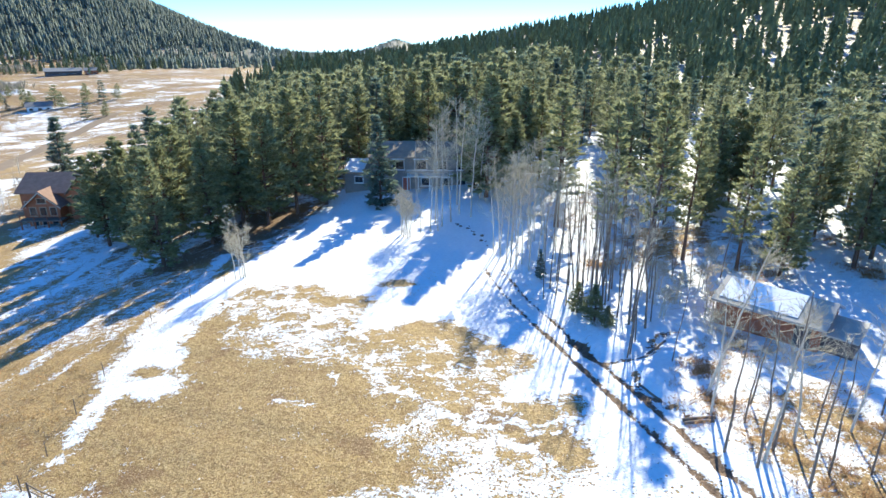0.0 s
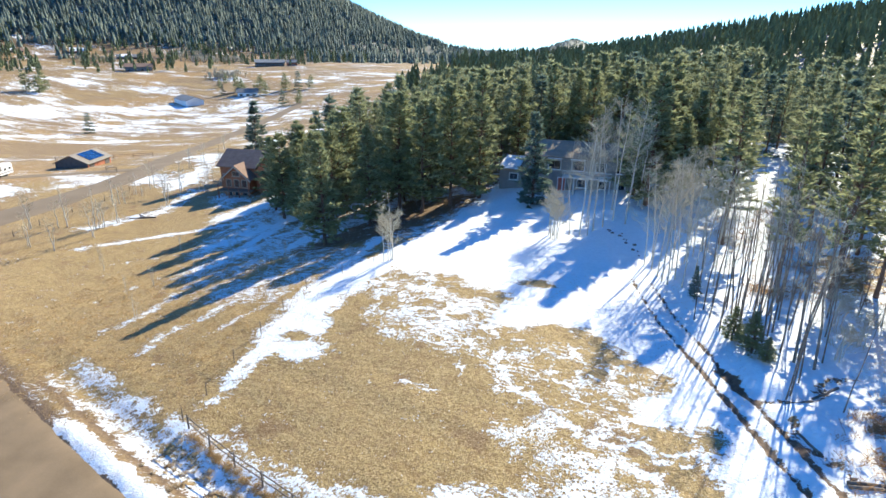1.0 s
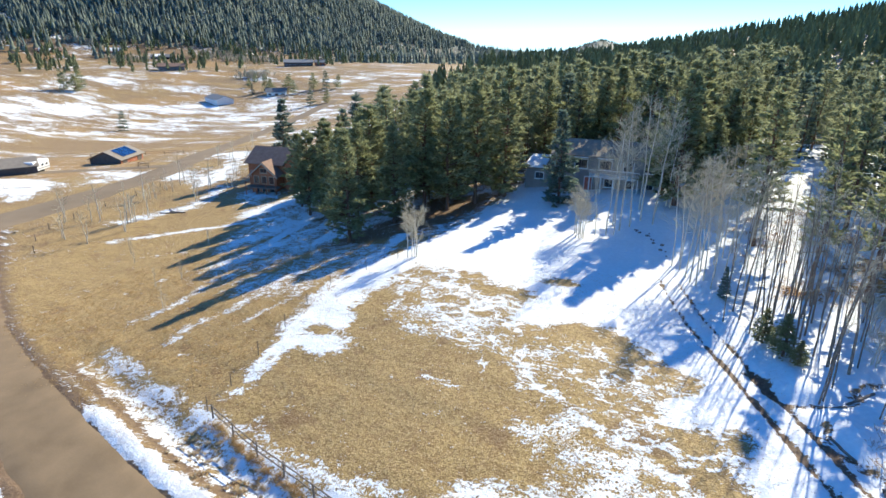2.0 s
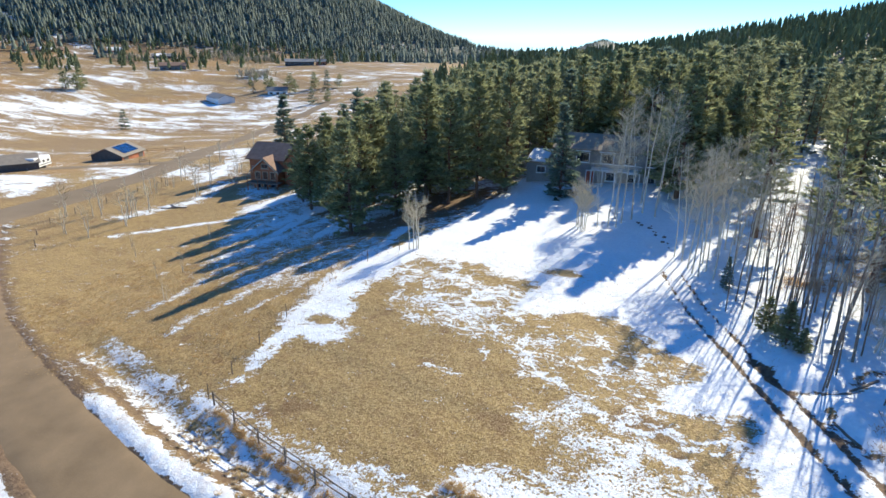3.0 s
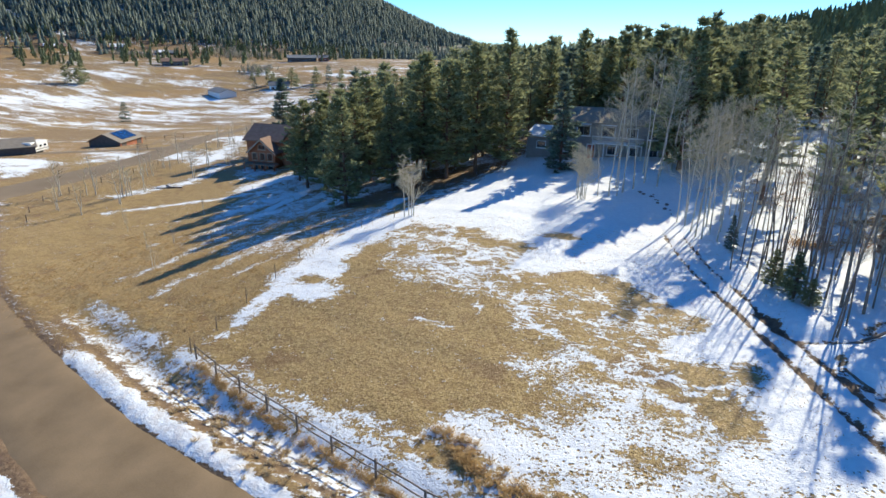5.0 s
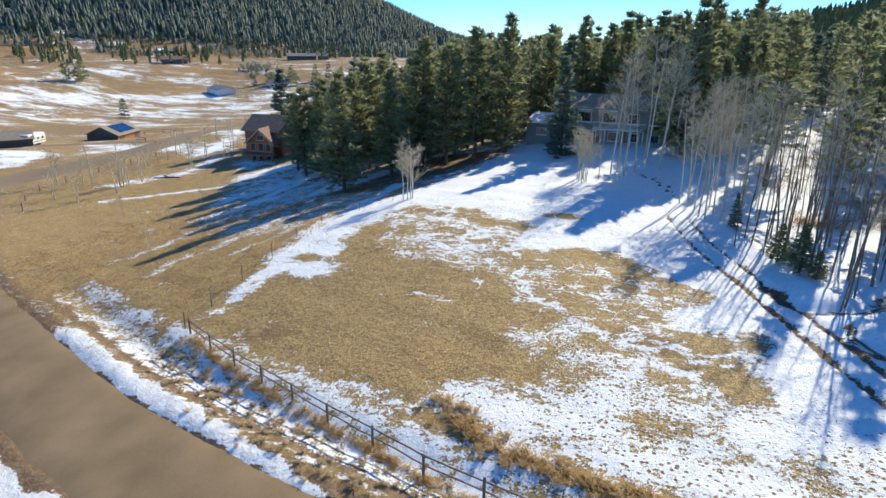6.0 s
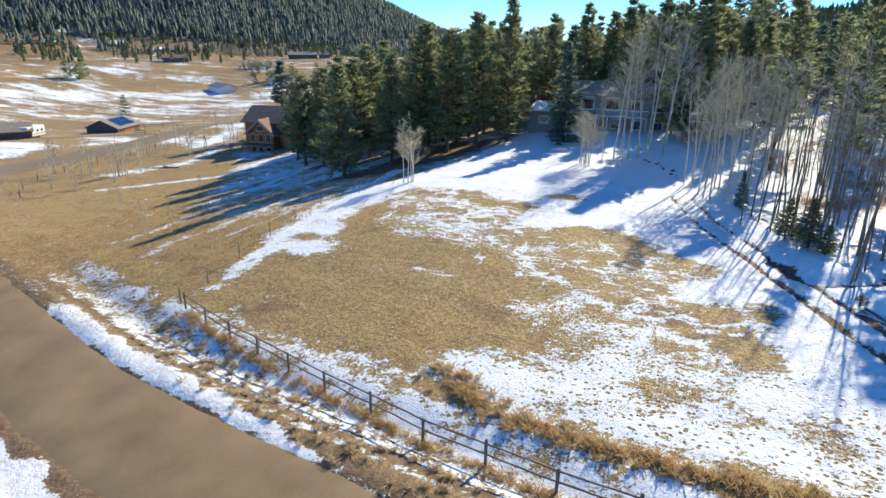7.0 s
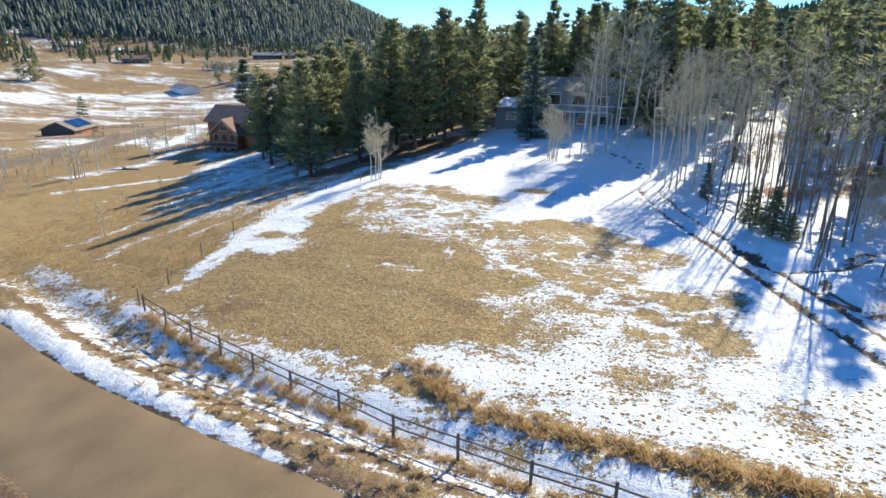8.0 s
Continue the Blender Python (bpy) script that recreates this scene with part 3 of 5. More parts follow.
def conifer_shape(seed, h, spread, crown_base, shape, droop=0.0, levels=26, per=6, blades=4, bare=0.0, size=0.48, gap=0.36, fat=1.0, limbs=True):
    """Trunk and crown of one conifer of height h, as lists of vertices and faces."""
    rng = random.Random(seed)
    tv, tf, cv, cf = [], [], [], []
    lean = Vector((rng.gauss(0, 0.02), rng.gauss(0, 0.02), 0)) * h
    axis = [Vector((lean.x * (i / 8) ** 2, lean.y * (i / 8) ** 2, h * i / 8 - (0.3 if i == 0 else 0))) + Vector((rng.gauss(0, 0.03), rng.gauss(0, 0.03), 0)) for i in range(9)]
    r0 = 0.011 * h + 0.03
    tube(tv, tf, axis if limbs else axis[::4], [r0 * (1.25 if i == 0 else 1) * (1 - 0.93 * i / 8) for i in (range(9) if limbs else (0, 4, 8))], 7 if limbs else 4)

    def stem(z):
        f = min(max(z / h, 0), 0.999) * 8
        return axis[int(f)].lerp(axis[int(f) + 1], f - int(f))

    lop = [rng.uniform(0.72, 1.22) for _ in range(8)]
    for lv in range(levels):
        u = min(max((lv + rng.uniform(-0.4, 0.4)) / levels, 0), 0.985)
        z = h * (crown_base + (1 - crown_base) * u)
        if shape == "round":
            r = spread * (1 - u) ** 0.60 * min(1, 0.6 + 1.6 * u)
        else:
            r = spread * (1 - u) ** 0.8 * min(1, 0.75 + 2.0 * u)
        r *= rng.uniform(0.85, 1.15)
        for _ in range(per):
            if rng.random() < bare:
                continue
            az = rng.uniform(0, 6.2832)
            length = max(0.25, r * rng.uniform(0.6, 1.12) * lop[int(az / 6.2832 * 8) % 8])
            tilt = rng.uniform(0.0, 0.35) - droop + 0.5 * u
            out = Vector((math.cos(az), math.sin(az), tilt)).normalized()
            o = stem(z)
            tip = o + out * length + Vector((0, 0, -droop * 0.3 * length))
            if limbs:
                tube(tv, tf, [o, o.lerp(tip, 0.6), tip], [0.03 * length**0.5, 0.02, 0.008], 3)
            n = max(2, int(length / gap))
            side = Vector((-math.sin(az), math.cos(az), 0))
            for i in range(n):
                f = 0.26 + 0.76 * (i + rng.random()) / n
                wide = 0.36 * length * (1.1 - f)
                q = o.lerp(tip, min(f, 1.0)) + side * rng.uniform(-1, 1) * wide + Vector((0, 0, rng.uniform(-0.05, 0.15)))
                tuft(cv, cf, q, (out + side * rng.uniform(-0.7, 0.7)).normalized(), size * rng.uniform(0.75, 1.3), rng, blades, fat)
    tuft(cv, cf, Vector(axis[-1]) - Vector((0, 0, 0.15 * size)), Vector((0, 0, 2.5)), size * 0.7, rng, 4, fat * 0.7)
    return tv, tf, cv, cf


def conifer(name, label, needles, *args, **more):
    tv, tf, cv, cf = conifer_shape(*args, **more)
    ob = new(name)
    under(new("trunk", mesh_of("trunk", tv, tf, BARK, True)), ob)
    under(new("crown", mesh_of("crown", cv, cf, needles)), ob)
    return tagged(ob, label, "tree")


def broadleaf(name, label, seed, h, stems, spread, trunk_mat, thick=1.0, twigs=4, crown_base=0.4, limbs=1.0, twig_mat=None, depth=2, fine=0.62):
    """A bare tree in winter: pale stem, forking limbs, and a haze of fine twigs."""
    rng = random.Random(seed)
    tv, tf, cv, cf = [], [], [], []

    def twig(o, d, length, level):
        tip = o + d * length + Vector((0, 0, 0.12 * length))
        r = (0.009 + 0.006 * level) * fine
        if level:
            tube(cv, cf, [o, o.lerp(tip, 0.5) + Vector((rng.gauss(0, 0.05), rng.gauss(0, 0.05), 0)) * length, tip], [r, r * 0.75, 0.0045], 3)
            for _ in range(twigs):
                q = o.lerp(tip, rng.uniform(0.25, 1))
                e = (d + Vector((rng.gauss(0, 0.5), rng.gauss(0, 0.5), rng.gauss(0.3, 0.35)))).normalized()
                twig(q, e, length * rng.uniform(0.4, 0.65), level - 1)
        else:
            tube(cv, cf, [o, tip], [r, 0.004], 3)

    for s in range(stems):
        off = Vector((rng.gauss(0, 0.35), rng.gauss(0, 0.35), 0)) * (stems > 1)
        lean = Vector((rng.gauss(0, 0.045), rng.gauss(0, 0.045), 0)) * h
        hs = h * (1 if s == 0 else rng.uniform(0.65, 0.95))
        pts = [off + lean * (i / 7) ** 1.5 + Vector((rng.gauss(0, 0.04), rng.gauss(0, 0.04), 0)) * (i > 0) + Vector((0, 0, hs * i / 7 - (0.25 if i == 0 else 0))) for i in range(8)]
        r0 = (0.0075 * hs + 0.02) * thick
        tube(tv, tf, pts, [r0 * (1 - 0.9 * i / 7) + 0.006 for i in range(8)], 6)
        for k in range(int((12 + hs) * limbs)):
            u = crown_base + (1 - crown_base) * rng.random() ** 0.8
            f = min(u, 0.99) * 7
            o = pts[int(f)].lerp(pts[int(f) + 1], f - int(f))
            az = rng.uniform(0, 6.2832)
            d = Vector((math.cos(az), math.sin(az), rng.uniform(0.2, 0.9))).normalized()
            twig(o, d, spread * (1.15 - u) * rng.uniform(0.6, 1.2) + 0.3, depth)
    ob = new(name)
    under(new("trunk", mesh_of("trunk", tv, tf, trunk_mat, True)), ob)
    under(new("crown", mesh_of("crown", cv, cf, twig_mat or TWIG)), ob)
    return tagged(ob, label, "tree")


PLANTED = set()


def plant(proto, x, y, size, turn=None, squash=1.0, lean=(0, 0), label="", group=""):
    """Stands the first-built tree, or after it a copy, at a place."""
    m = pose(x, y, ground(x, y), lean[0], lean[1], random.uniform(0, 360) if turn is None else turn) @ Matrix.Diagonal((size * squash, size * squash, size, 1))
    if proto.name in PLANTED:
        ob = copy_thing(proto, m)
        ob.matrix_basis = m
    else:
        PLANTED.add(proto.name)
        ob = proto
        ob.matrix_basis = m
    return tagged(ob, label, "", group)


ROUND = "dark green ponderosa pine with a dense rounded crown"
POINTED = "dark green pointed pine with a full tapering crown"
BLUE = "dark blue-green spruce tapering to a point"
SLIM = "tall slim pine with a bare lower trunk and thin crown"
FULL = {
    "p": [conifer("pine_tree", ROUND, PINE, 10 + i, 13, 3.1 + 0.3 * (i % 3), 0.13 + 0.05 * (i % 2), "round", levels=30, per=8, fat=0.85, size=0.44, blades=7) for i in range(3)],
    "c": [conifer("pine_tree", POINTED, PINE, 30 + i, 13, 3.0, 0.08, "cone", droop=0.05, levels=32, per=7, fat=0.85, size=0.44, blades=7) for i in range(2)],
    "s": [conifer("spruce_tree", BLUE, SPRUCE, 40 + i, 12, 2.5, 0.04, "cone", droop=0.25, levels=32, per=7, blades=6) for i in range(2)],
    "l": [conifer("lodgepole_pine", SLIM, PINE, 50 + i, 16, 2.2, 0.26, "round", levels=24, per=6, bare=0.1, blades=6) for i in range(2)],
}
COARSE = dict(blades=7, size=0.43, gap=0.44, fat=0.75, limbs=False)
MID = {
    "p": [conifer("pine_tree", ROUND, PINE_DARK, 60 + i, 13, 2.7 + 0.3 * (i % 3), 0.13, "round", levels=24, per=9, **COARSE) for i in range(4)],
    "c": [conifer("pine_tree", POINTED, PINE_DARK, 70 + i, 13, 2.7, 0.06, "cone", droop=0.05, levels=24, per=8, **COARSE) for i in range(3)],
    "s": [conifer("spruce_tree", BLUE, SPRUCE, 80 + i, 12, 2.3, 0.05, "cone", droop=0.25, levels=22, per=8, **COARSE) for i in range(2)],
    "l": [conifer("lodgepole_pine", SLIM, PINE_DARK, 90 + i, 16, 2.1, 0.28, "round", levels=18, per=8, **COARSE) for i in range(2)],
}
SPARSE = dict(blades=4, size=0.72, gap=0.66, fat=0.85, limbs=False)
OUTER = {
    "p": [conifer("pine_tree", ROUND, PINE_DARK, 160 + i, 13, 2.7 + 0.3 * (i % 3), 0.13, "round", levels=20, per=7, **SPARSE) for i in range(3)],
    "c": [conifer("pine_tree", POINTED, PINE_DARK, 170 + i, 13, 2.6, 0.06, "cone", droop=0.05, levels=21, per=7, **SPARSE) for i in range(3)],
    "s": [conifer("spruce_tree", BLUE, SPRUCE, 180 + i, 12, 2.3, 0.05, "cone", droop=0.25, levels=20, per=7, **SPARSE) for i in range(2)],
    "l": [conifer("lodgepole_pine", SLIM, PINE_DARK, 190 + i, 16, 2.1, 0.28, "round", levels=16, per=7, **SPARSE) for i in range(2)],
}
TALL = {"p": 13, "c": 13, "s": 12, "l": 16}

# trees that stand out singly: kind, which, x, y, height, width factor
SOLO = [("c", 0, -34.2, 63.6, 14.6, 1.2), ("p", 0, -50.8, 80.5, 14.0, 1.2), ("p", 1, -29.3, 78.0, 17.5, 1.25), ("p", 2, -39.5, 81.0, 16.5, 1.15), ("p", 0, -44.5, 86.5, 15.0, 1.15), ("p", 2, -34.0, 87.0, 16.0, 1.1), ("p", 1, -37.5, 94.0, 16.5, 1.1), ("c", 1, -18.2, 82.5, 18.5, 1.15), ("p", 2, -24.4, 92.0, 16.0, 1.05), ("p", 0, -28.8, 97.5, 15.5, 1.1), ("s", 0, -9.6, 78.5, 12.4, 1.1), ("c", 1, -46.0, 78.0, 13.0, 1.2), ("p", 1, -56.0, 86.0, 13.0, 1.1), ("p", 2, -37.5, 72.5, 14.5, 1.1), ("p", 0, -26.5, 84.5, 15.5, 1.1), ("p", 1, -31.0, 91.5, 16.0, 1.1), ("c", 0, -48.5, 84.0, 14.5, 1.15), ("p", 2, -53.0, 90.0, 14.5, 1.1), ("p", 0, -42.0, 76.0, 14.0, 1.1), ("p", 1, -21.8, 79.5, 17.5, 1.1), ("p", 0, -25.2, 76.5, 16.0, 1.15), ("c", 1, -31.5, 72.0, 14.0, 1.1)]
SOLO_FAR = [("s", 1, -79.0, 115.0, 16.0, 1.2), ("p", 1, -48.0, 94.0, 15.0, 1.0), ("p", 0, -55.0, 93.0, 13.0, 1.0), ("c", 1, -26.0, 104.0, 15.5, 1.0), ("p", 0, -16.0, 101.0, 15.0, 1.0), ("p", 2, 9.0, 91.0, 14.0, 1.0), ("c", 0, 13.5, 84.5, 13.5, 1.0), ("p", 1, -6.0, 100.5, 15.5, 1.0), ("s", 0, 2.5, 99.0, 14.5, 1.0), ("p", 2, 6.5, 101.0, 15.0, 1.0), ("c", 0, 5.4, 79.0, 18.0, 1.2), ("p", 1, 9.2, 79.5, 11.5, 1.1), ("c", 1, 7.4, 83.5, 18.0, 1.1), ("c", 1, 3.8, 83.0, 16.5, 0.9), ("p", 0, 11.5, 87.5, 13.0, 1.0), ("c", 1, -10.0, 97.5, 17.0, 1.1), ("c", 0, -3.5, 98.0, 17.0, 1.1), ("p", 2, 1.0, 97.0, 16.5, 1.1)]
SOLO_RIGHT = [("l", 0, 17.2, 57.8, 16.5, 1.0), ("l", 1, 21.0, 55.4, 18.6, 1.2), ("l", 0, 13.4, 67.5, 16.5, 1.4), ("l", 1, 16.4, 82.0, 15.5, 1.3), ("c", 1, 32.8, 69.5, 13.0, 1.0), ("p", 2, 36.1, 72.0, 12.5, 1.0), ("l", 0, 26.0, 66.0, 13.0, 1.1), ("l", 1, 24.6, 56.0, 15.0, 1.0), ("l", 0, 28.5, 52.5, 13.5, 1.0), ("c", 0, 30.0, 65.1, 11.0, 0.9), ("c", 1, 31.9, 50.8, 13.0, 0.95), ("p", 1, 40.8, 60.8, 13.0, 0.85), ("p", 0, 43.0, 54.7, 14.0, 0.95), ("l", 1, 25.5, 68.0, 13.0, 1.1), ("p", 2, 37.0, 71.0, 12.0, 0.9), ("l", 1, 18.8, 97.8, 13.0, 1.1), ("l", 0, 23.5, 74.0, 14.0, 1.2), ("p", 0, 30.5, 80.0, 12.0, 0.9), ("c", 0, 50.0, 66.0, 13.0, 1.0), ("p", 1, 47.0, 47.0, 14.0, 1.0)]
SMALL_SPRUCES = [("c", 0, 12.6, 43.3, 3.4, 1.7), ("c", 1, 11.5, 45.0, 2.9, 1.7), ("s", 0, 9.4, 53.0, 3.0, 0.9), ("c", 1, 13.4, 42.2, 2.0, 1.8)]
taken = []
for kind, i, x, y, h, w in SOLO + SOLO_FAR + SOLO_RIGHT + SMALL_SPRUCES:
    taken.append((x, y))
    plant(FULL[kind][i], x, y, h / TALL[kind], squash=w, label="small dark green spruce among bare aspen stems" if h < 4 else "")

# the wood behind the houses and up the rise: scattered, none too close to another
CLEAR = [(2, 74), (12, 80), (17, 88), (22, 106), (30, 145), (46, 195), (47, 240), (37, 315), (34, 353), (20, 463), (26, 512), (36, 555)]
WOOD = [(-56, 96), (-46, 88), (-38, 84), (-27, 84), (-19, 92), (-12, 100), (9, 92), (14, 92), (40, 330), (-95, 330), (-60, 180)]


def wooded(x, y):
    """How thickly trees stand at a place."""
    if -18 < x < 8 and y < 98 or (x < -60 and y < 116) or math.hypot(x - 20, y - 103) < 6:
        return 0
    d = min(float(seg_dist(np.array(x), np.array(y), line)[0]) for line in (CLEAR[:4], CLEAR[5:]))
    if d < (3.0 if y < 150 else 2.6):
        return 0
    if float(inside(np.array(x), np.array(y), WOOD)) > 0:
        return 1.0
    return 0.55 if 0.8 * x + 0.3 * y > 43 and x > 8 and y > 30 and not (x < 34 and y < 78) and not (x < 40 and y < 52) else 0


rng = random.Random(5)
spots = []
while len(spots) < 300:
    r, a = 62 + 92 * rng.random() ** 0.9, radians(rng.uniform(-47, 34))
    x, y = -r * math.sin(a), r * math.cos(a)
    if rng.random() < wooded(x, y) and all((x - u) ** 2 + (y - v) ** 2 > (2.7 + 0.004 * r) ** 2 for u, v in spots + taken):
        spots.append((x, y))
for x, y in spots:
    rise = 0.8 * x + 0.3 * y > 62
    kind = rng.choice("ppcccsl" if not rise else "cccls")
    h = rng.uniform(12.5, 17.5) if not rise else rng.uniform(8.5, 13.0)
    plant(rng.choice((MID if math.hypot(x, y) < 112 else OUTER)[kind]), x, y, h / TALL[kind], squash=rng.uniform(0.85, 1.15))


def forest(name, label, count, place, h_lo, h_hi, seed, material, protos, category="forest", soft=False):
    """A far wood as one mesh: many small conifers of a few shapes."""
    r = random.Random(seed)
    shapes = []
    for p in protos:
        tv, tf, cv, cf = p
        shapes.append((np.array(cv), np.array(cf)))
    allv, allf, base = [], [], 0
    made = tries = 0
    while made < count and tries < count * 30:
        tries += 1
        q = place(r)
        if q is None:
            continue
        made += 1
        v, f = r.choice(shapes)
        s, a = r.uniform(h_lo, h_hi), r.uniform(0, 6.2832)
        w = s * r.uniform(0.85, 1.15)
        x = v[:, 0] * math.cos(a) - v[:, 1] * math.sin(a)
        y = v[:, 0] * math.sin(a) + v[:, 1] * math.cos(a)
        allv.append(np.stack([q[0] + x * w, q[1] + y * w, ground(*q) + v[:, 2] * s], -1))
        allf.append(f + base)
        base += len(v)
    me = bpy.data.meshes.new(name)
    V, F = np.concatenate(allv), np.concatenate(allf)
    me.vertices.add(len(V))
    me.vertices.foreach_set("co", V.ravel())
    me.loops.add(F.size)
    me.loops.foreach_set("vertex_index", F.ravel())
    me.polygons.add(len(F))
    me.polygons.foreach_set("loop_start", np.arange(len(F)) * F.shape[1])
    me.update()
    me.validate()
    me.polygons.foreach_set("use_smooth", [soft] * len(F))
    me.materials.append(material)
    return tagged(new(name, me), label, category, kind="stuff")


def polar(r, lo, hi, a0, a1, p=0.6):
    d, a = lo + (hi - lo) * r.random() ** p, radians(r.uniform(a0, a1))
    return -d * math.sin(a), d * math.cos(a)


def on_rise(r, lo=120, hi=330):
    x, y = polar(r, lo, hi, -58, 24, 0.95)
    if math.hypot(x, y) < 152:
        return None
    return (x, y) if r.random() < max(wooded(x, y) * (0.95 if x < 50 else 0.9), 1.0 if y > 320 and x > -110 - 0.05 * y else 0) else None


def on_mountain(r):
    x, y = polar(r, 480, 1700, 8, 66, 0.7)
    d = 590 - math.hypot(x + 900, y - 900)
    return (x, y) if d > 5 + 110 * r.random() ** 2 + 30 * waves(x, y, 90, 61) and d < 330 else None


def in_gap(r):
    x, y = polar(r, 500, 3200, -6, 31, 0.85)
    return (x, y) if y > 540 and x > -430 - 0.1 * y else None


def at_foot(r):
    x, y = polar(r, 430, 760, 24, 62, 1.0)
    d = 590 - math.hypot(x + 900, y - 900)
    return (x, y) if -160 < d < 90 and r.random() < (0.10 + 0.9 * (d + 160) / 250) * (waves(x, y, 60, 51) > -0.25) else None



def in_thicket(r):
    cx, cy, w = r.choice([(-385, 505, 30), (-385, 505, 30), (-430, 520, 22), (-560, 470, 25), (-300, 400, 14), (-470, 440, 14), (-450, 560, 40), (-520, 510, 40), (-340, 570, 30), (-600, 430, 35)])
    return cx + r.gauss(0, w * 0.6), cy + r.gauss(0, w * 0.4)


def wands(n, seed):
    """Clumps of thin bare stems and twigs."""
    out = []
    for i in range(n):
        r = random.Random(seed + i)
        cv, cf = [], []
        for _ in range(34):
            a, lean, z = r.uniform(0, 6.28), r.uniform(0.02, 0.3), r.uniform(0, 0.45)
            k, x, y = len(cv), lean * math.cos(a), lean * math.sin(a)
            w = 0.010
            cv += [(x * z - w, y * z, z), (x * z + w, y * z, z), (x + w * 0.4, y, z + r.uniform(0.35, 0.6)), (x - w * 0.4, y, z + r.uniform(0.35, 0.6))]
            cf.append((k, k + 1, k + 2, k + 3))
        out.append(((), (), cv, cf))
    return out


def tiers(n, seed, rows, points, width):
    """Conifers seen from afar: tiers of ragged drooping boughs, each a many-pointed skirt."""
    out = []
    for i in range(n):
        r = random.Random(seed + i)
        cv, cf = [], []
        round_top = i % 3 == 0
        for t in range(rows):
            u = t / rows
            k, a0 = len(cv), r.uniform(0, 6.28)
            z = 0.14 + 0.80 * u + r.uniform(-0.02, 0.02)
            w = width * ((1 - u) ** 0.55 if round_top else (1 - u) ** 0.85) * min(1, 0.65 + 2 * u) + 0.012
            ox, oy = r.gauss(0, 0.018), r.gauss(0, 0.018)
            for q in range(points):
                g = w * (r.uniform(0.9, 1.35) if q % 2 == 0 else r.uniform(0.35, 0.6))
                a = a0 + q * 6.2832 / points + r.uniform(-0.15, 0.15)
                cv.append((ox + g * math.cos(a), oy + g * math.sin(a), z + (r.uniform(-0.05, 0.02) if q % 2 == 0 else r.uniform(0.0, 0.05))))
            cv.append((ox * 0.5, oy * 0.5, min(z + 1.7 / rows, 1.0) if t < rows - 1 else 1.0))
            cf += [(k + q, k + (q + 1) % points, k + points) for q in range(points)]
        out.append(((), (), cv, cf))
    return out


def spires(n, seed):
    """Tiny ragged cones in two tiers, for slopes a kilometre off."""
    out = []
    for i in range(n):
        r = random.Random(seed + i)
        cv, cf = [], []
        for t in range(2):
            k, a0 = len(cv), r.uniform(0, 6.28)
            for s in range(6):
                q = (0.20 - 0.08 * t) * (r.uniform(0.85, 1.25) if s % 2 == 0 else r.uniform(0.4, 0.6))
                cv.append((q * math.cos(a0 + s * 1.0472), q * math.sin(a0 + s * 1.0472), 0.06 + 0.36 * t + r.uniform(-0.04, 0.04)))
            cv.append((r.gauss(0, 0.01), r.gauss(0, 0.01), 0.66 + 0.34 * t))
            cf += [(k + s, k + (s + 1) % 6, k + 6) for s in range(6)]
        out.append(((), (), cv, cf))
    return out


forest("hillside_wood", "green conifers scattered over a snowy hillside", 1050, on_rise, 9, 16, 3, FAR_GREEN, tiers(9, 200, 12, 12, 0.15))
forest("hilltop_wood", "green conifers crowding the far hilltop", 3300, lambda r: on_rise(r, 330, 850), 10, 19, 33, FAR_GREEN, tiers(6, 230, 6, 8, 0.15))
# the mountain and valley woods carry haze in their needle colour
forest("mountain_wood", "dense dark conifers covering the mountain slope", 24000, on_mountain, 9, 16, 4, HAZED_GREEN, spires(6, 300), soft=True)
forest("valley_wood", "dark conifers closing the far end of the valley", 7600, in_gap, 9, 14, 6, HAZED_GREEN, spires(6, 320), soft=True)
forest("foothill_trees", "scattered pines at the foot of the mountain", 620, at_foot, 6, 12, 8, FAR_GREEN, tiers(6, 400, 6, 8, 0.2))
forest("aspen_thicket", "pale bare aspen thickets on the far valley floor", 560, in_thicket, 4, 7.5, 12, TWIG, wands(4, 450), "thicket")

OPEN_PINES = {"p": conifer("pine_tree", ROUND, PINE_DARK, 500, 13, 3.4, 0.06, "round", levels=13, per=7, blades=3, size=1.1, gap=0.55, fat=0.8, limbs=False), "s": conifer("spruce_tree", BLUE, SPRUCE, 501, 12, 2.8, 0.03, "cone", droop=0.2, levels=14, per=7, blades=3, size=0.95, gap=0.5, fat=0.8, limbs=False)}
for x, y, h, kind in [(-369, 290, 13, "p"), (-364, 297, 14, "p"), (-360, 291, 11, "p"), (-246, 221, 9.5, "s"), (-280, 366, 6, "p"), (-285, 380, 7, "p"), (-258, 356, 11, "p"), (-250, 350, 10, "p"), (-240, 356, 12, "p"), (-233, 352, 9, "p"), (-226, 366, 11, "p"), (-218, 370, 12, "s"), (-210, 372, 9, "p"), (-197, 315, 10, "s"), (-190, 322, 8, "p"), (-262, 345, 7, "s")]:
    plant(OPEN_PINES[kind], x, y, h / TALL[kind], squash=1.5 if kind == "p" else 1.45, label="lone dark conifer standing in the open valley meadow")

